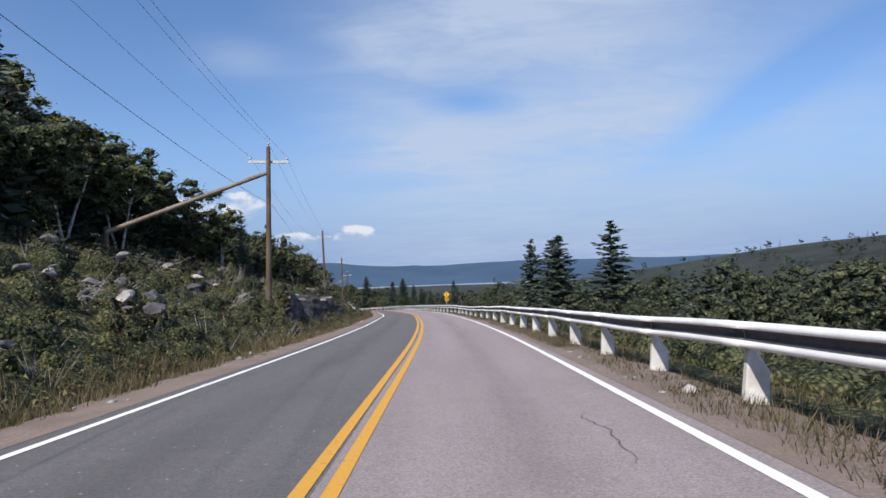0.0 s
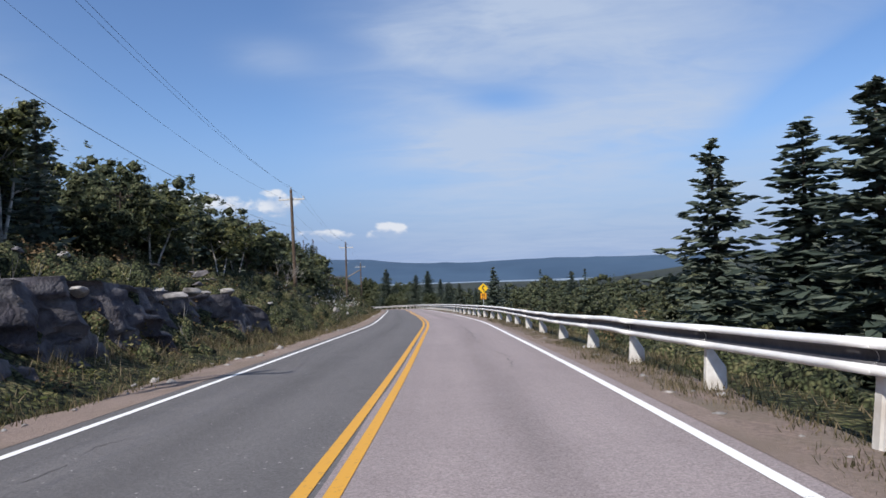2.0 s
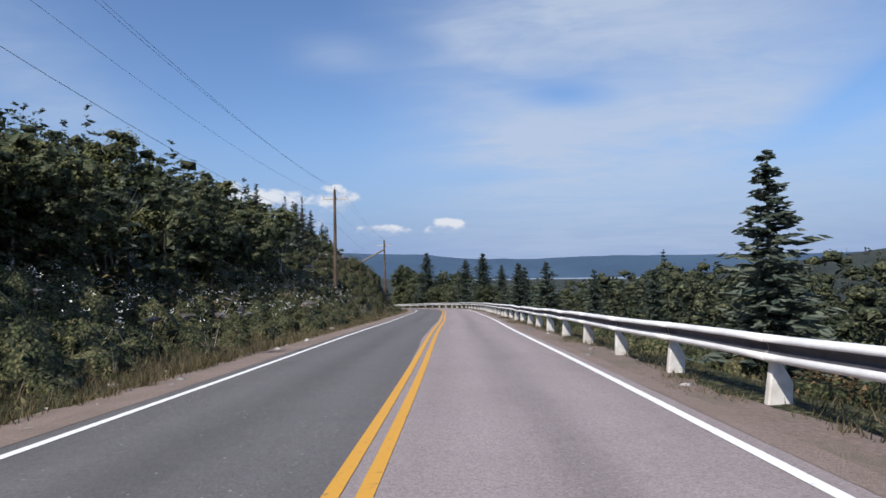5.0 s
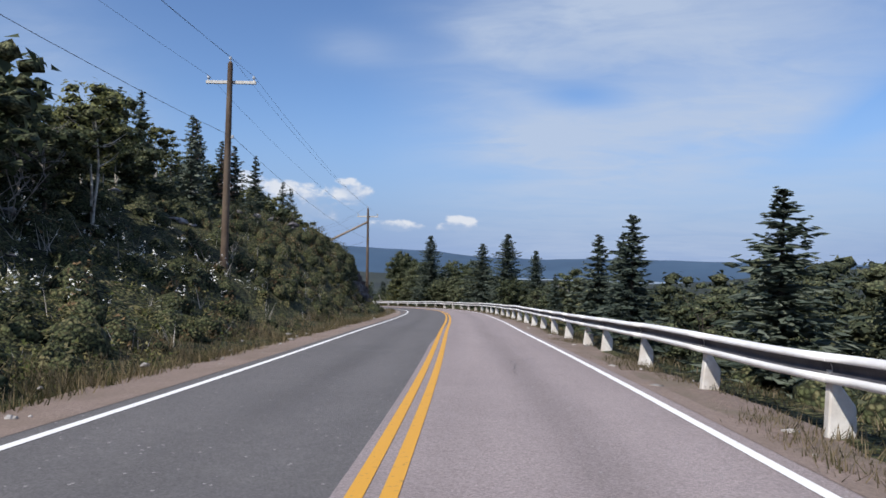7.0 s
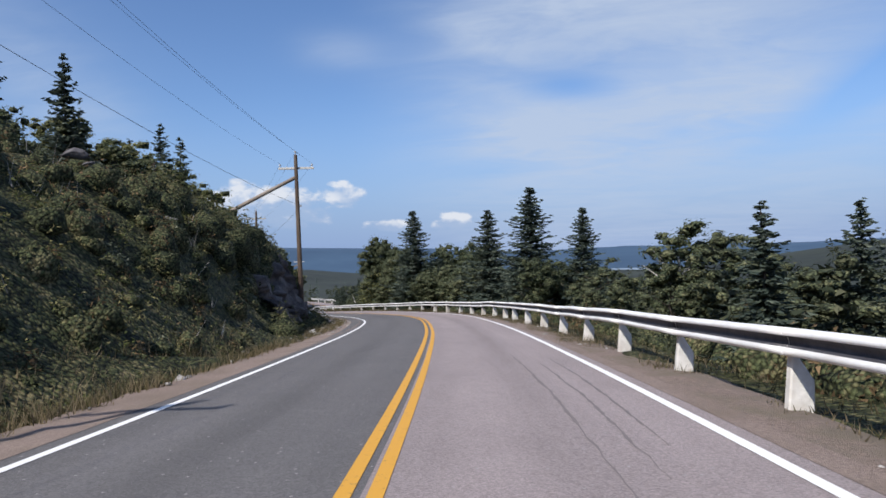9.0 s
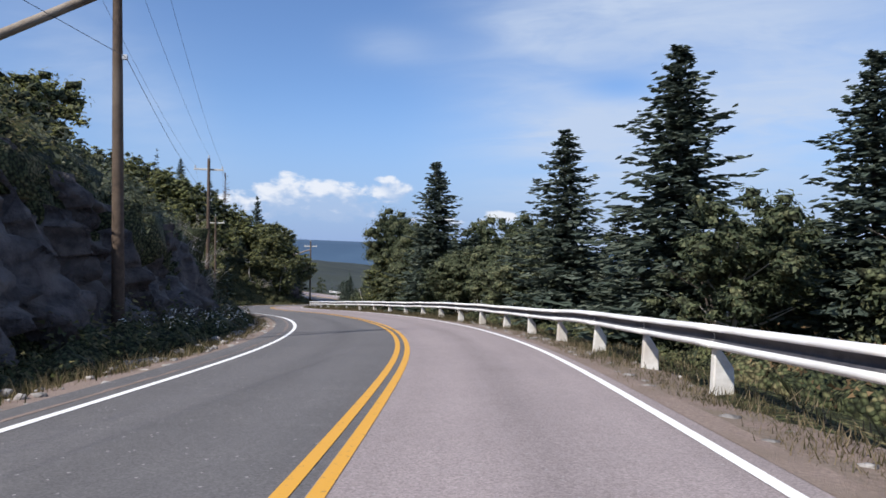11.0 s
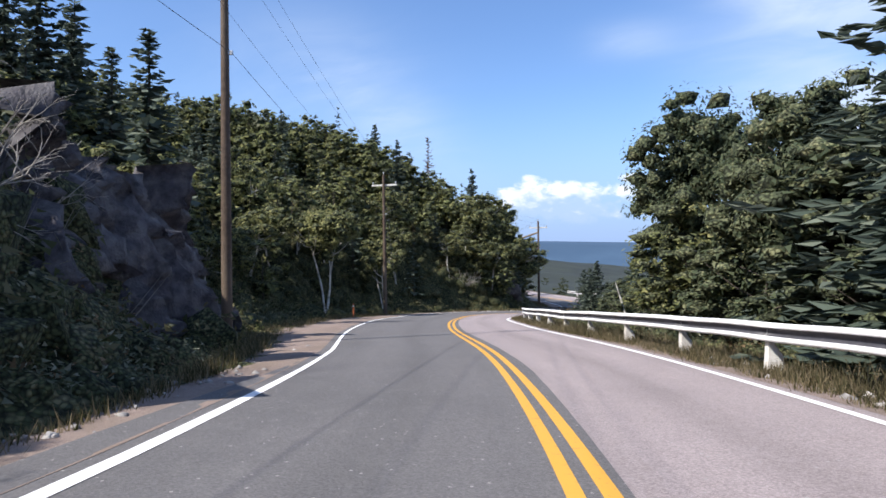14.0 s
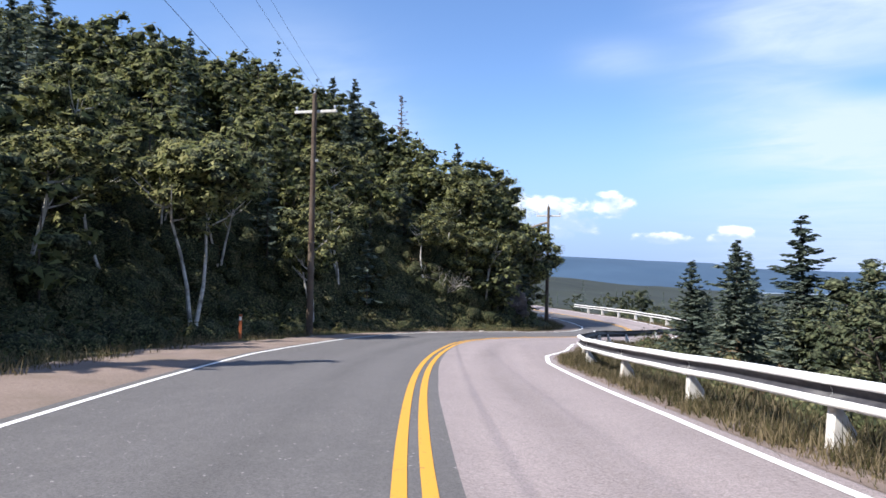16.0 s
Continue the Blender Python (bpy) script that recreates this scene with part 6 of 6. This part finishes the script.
n = 6500
s = r.uniform(-20, 168, n)
P = at(s, -(wide_left(s) + 1.35 + 1.9 * r.rand(n)))
blades("foot_grass", "tall tan and olive grass at the foot of the bank", P, 31, M_VERGE, 0.30, 8, 0.9)
P, d = left_places(420, 3.0, 11, 1.0, 180, 212)
blades("cut_twigs", "grey bleached branches in the shaded bank", P, 32, M_TWIG, 1.1, 5, 1.6)
P, d = left_places(420, 1.2, 9, 1.0, -15, 200)
blades("dead_twigs", "bleached dead twigs sticking out of the bank shrubs", P, 20, M_TWIG, 0.6, 5, 1.0)
n = 4200
s = r.uniform(196, 285, n)
P = at(s, wide_right(s) + 0.35 + np.abs(r.normal(size=n)) * 0.5)
blades("bend_grass", "short dull grass on the verge inside the bend", P, 19, M_GRASS, 0.16)


# white flower heads in the bank
def flowers(name, s0, s1, lo, hi, n, seed, side=-1):
    r = np.random.RandomState(seed)
    s = r.uniform(s0, s1, n)
    w = (wide_left(s) if side < 0 else wide_right(s)) + 1.0
    P = at(s, side * (w + lo + (hi - lo) * r.rand(n)))
    z = ground(P[:, 0], P[:, 1])
    C = np.repeat(np.column_stack([P, z + 0.5 + 0.6 * r.rand(n)]), 5, 0) + r.normal(size=(n * 5, 3)) * 0.05
    V = leaves_at(C, 0.030, r, flat=0.6)
    tagged(new(name, mesh_np(name, V, three(V), M_FLOWER)), "white flower heads among the shrubs", "flowers", kind="stuff")


flowers("bank_flowers", 92, 135, 3, 9, 420, 51)
flowers("verge_flowers", 176, 192, 1, 2.6, 90, 52)
flowers("rail_flowers", 186, 200, 1.6, 4, 160, 53, 1)

# ---- small things on and by the road ----


def crack(pts, wide, seed, mat=None, wander=1.0):
    """A wandering crack in the asphalt: (s, u) along it."""
    q = np.random.RandomState(seed)
    S_, U_ = np.array(pts, float).T
    t = np.linspace(0, 1, 60)
    s = np.interp(t, np.linspace(0, 1, len(S_)), S_)
    u = np.interp(t, np.linspace(0, 1, len(U_)), U_) + wander * (0.10 * vnoise(s * 3 + seed, s * 0, 1.0) + 0.05 * vnoise(s * 11, s * 0 + seed, 1.0))
    w = 0.7 * wide * (0.35 + q.rand(60)) * np.sin(np.pi * np.clip(t, 0.02, 0.98)) ** 0.5
    V = []
    for k in (-1, 1):
        p = at(s, u + k * w / 2)
        V.append(np.column_stack([p, zr(s) + 0.004]))
    V = np.stack(V, 1).reshape(-1, 3)
    i = np.arange(59)
    return mesh_np("crack", V, np.stack([2 * i, 2 * i + 1, 2 * i + 3, 2 * i + 2], 1), mat or M_TAR)


M_SKID = surface("faint rubber on asphalt", (0.13, 0.112, 0.112), (0.20, 0.17, 0.17), 30, 0.85, 0.2)
M_TAR = surface("dark tar and grit", (0.07, 0.066, 0.068), (0.14, 0.13, 0.13), 30, 0.85, 0.2)
for k, (pts, w) in enumerate([
    (((64.5, 1.62), (62.5, 1.68), (61.0, 1.78), (59.4, 1.74), (57.4, 1.74), (54.7, 1.82), (52.8, 1.76), (50.9, 1.79), (49.5, 1.85)), 0.034), (((53.4, 1.42), (52.4, 1.55), (51.6, 1.42)), 0.022),
    (((47.4, 1.86), (46.8, 1.99), (45.9, 2.18), (44.8, 2.08), (43.3, 2.05), (42.6, 2.2)), 0.034), (((57.4, 2.21), (53.5, 2.12)), 0.022), (((122.4, 1.5), (121.0, 1.53), (120.1, 1.47), (119.0, 1.42)), 0.028),
    (((121.5, 1.70), (122.4, 1.93), (123.3, 2.32)), 0.025), (((7.4, 2.30), (5.9, 2.33), (5.0, 2.27)), 0.028), (((14.7, -1.60), (15.4, -1.55), (16.4, -1.52), (18.0, -1.50)), 0.07), (((36.0, -2.39), (36.6, -2.33)), 0.03), (((37.0, -2.45), (37.8, -2.32)), 0.022), (((70, 1.5), (67, 1.62), (65.5, 1.55)), 0.022)]):
    part("crack", crack(pts, w, k), road, "dark crack in the asphalt")
for s0, s1, u in ((139, 150, 1.75), (140, 148, 2.1), (141, 149, 2.4)):
    part("skid_mark", crack(((s0, u), ((s0 + s1) / 2, u + 0.12), (s1, u + 0.1)), 0.06, int(s0), M_SKID, 0.3), road, "faint dark skid mark")

# loose stones on the shoulders
rng = np.random.RandomState(77)
bits = []
for k in range(900):
    left = rng.rand() < 0.6
    s = rng.uniform(-10, 285) if rng.rand() < 0.6 else rng.uniform(160, 215)
    u = -(float(wide_left(s)) + 0.7 + abs(rng.normal()) * 0.7) if left else float(wide_right(s)) + 0.5 + abs(rng.normal()) * 0.4
    x, y = at(s, u)
    V, F = ROCKS[rng.randint(len(ROCKS))]
    bits.append((x, y, float(zr(s)) - 0.05, 0.03 + 0.10 * rng.rand() ** 3, rng.randint(len(ROCKS))))
small = []
for k in range(4):
    bm = bmesh.new()
    bmesh.ops.create_icosphere(bm, subdivisions=1, radius=1)
    V = np.array([v.co[:] for v in bm.verts]) * (1 + 0.25 * rng.normal(size=(len(bm.verts), 1))) * np.array((1, 0.8, 0.6))
    small.append((V, np.array([[v.index for v in f.verts] for f in bm.faces])))
    bm.free()
V, F = joined([(small[k % 4][0] * w + np.array((x, y, z)), small[k % 4][1]) for x, y, z, w, k in bits])
tagged(new("loose_stones", mesh_np("loose_stones", V, F, M_PALEROCK)), "pale loose stones scattered along the gravel edge", "stones", kind="stuff")

# hazard marker by the wood
mx_, my_ = -57.0, 230.2
mz = float(ground(np.array([mx_]), np.array([my_]))[0])
marker = thing("marker_post", "short faded orange marker post in the grass", "marker post", at_=(mx_, my_, mz), turn=30)
M_ORANGE = surface("faded orange plastic", (0.30, 0.075, 0.025), (0.42, 0.12, 0.04), 8, 0.6, 0)
bm = bmesh.new()
box(bm, -0.06, 0.06, -0.02, 0.02, -0.2, 0.95, 0.01)
blade = part("blade", bm, marker, mat=M_ORANGE)
bm = bmesh.new()
box(bm, -0.05, 0.05, -0.026, -0.021, 0.72, 0.86)
part("reflector", bm, blade, "small white reflector", M_FLOWER)

# the fresh-cut leaning stems beyond the rail
for s, u, h, l in ((229, 9.0, 3.2, -14), (230.5, 9.3, 2.6, 8)):
    x, y = at(float(s), u)
    z = float(ground(np.array([x]), np.array([y]))[0])
    V, F = tube([(0, 0, -0.2), (0.05, 0, h * 0.5), (0.0, 0.08, h)], (0.07, 0.055, 0.03), 7)
    ob = tagged(new("dead_birch", mesh_np("dead_birch", V, F, M_BIRCH, True)), "pale bare leaning birch stem beyond the rail", "dead tree")
    ob.matrix_basis = pose(x, y, z, 0, l, 20)


# leafless shrubs with pale crooked branches
def bare_shrub(seed, x, y, high, wide):
    q = np.random.RandomState(seed)
    z = float(ground(np.array([x]), np.array([y]))[0])
    limbs = []

    def grow(p, way, l, r_, deep):
        mid = p + way * l * 0.5 + q.normal(size=3) * 0.05 * l
        end = p + way * l + q.normal(size=3) * 0.08 * l
        limbs.append(tube([p, mid, end], (r_, r_ * 0.8, r_ * 0.55), 5))
        if deep:
            for _ in range(3):
                w = way + q.normal(size=3) * np.array((0.6, 0.6, 0.4))
                grow(mid + (end - mid) * q.rand(), w / np.linalg.norm(w), l * q.uniform(0.45, 0.75), r_ * 0.55, deep - 1)

    for k in range(6):
        a = q.uniform(0, 6.28)
        w = np.array((math.cos(a) * wide, math.sin(a) * wide, 0.8))
        grow(np.array((0, 0, -0.15)), w / np.linalg.norm(w), high * q.uniform(0.5, 0.8), 0.022, 3)
    ob = tagged(new("bare_shrub", mesh_np("bare_shrub", *joined(limbs), M_DRIFT, True)), "leafless shrub with pale crooked branches on the bank", "bare shrub", "leafless shrubs")
    ob.matrix_basis = pose(x, y, z)


M_DRIFT = surface("silvery dead wood", (0.20, 0.18, 0.165), (0.40, 0.37, 0.34), 8, 0.85, 0.2, 30)
for k, (s, u, h, w) in enumerate(((205, -8.6, 1.9, 1.1), (208.5, -9.4, 1.7, 0.9), (202, -8.0, 1.5, 1.2), (199, -9.0, 2.1, 1.2), (203.5, -9.8, 2.4, 0.9), (196, -8.4, 1.6, 1.3), (258, -9.0, 1.8, 1.2), (86, -11, 2.6, 0.6), (128, -13, 3.0, 0.5), (14, -12, 1.4, 1.3), (24, -10, 1.3, 1.2), (18, -9, 1.1, 1.4), (30, -8.5, 1.1, 1.3), (38, -10.5, 1.3, 1.2), (46, -11, 1.2, 1.3), (34, -13, 1.5, 1.0), (20, -14, 1.6, 0.9), (27, -12, 1.2, 1.4))):
    x, y = at(float(s), float(u))
    bare_shrub(k, float(x), float(y), h, w)
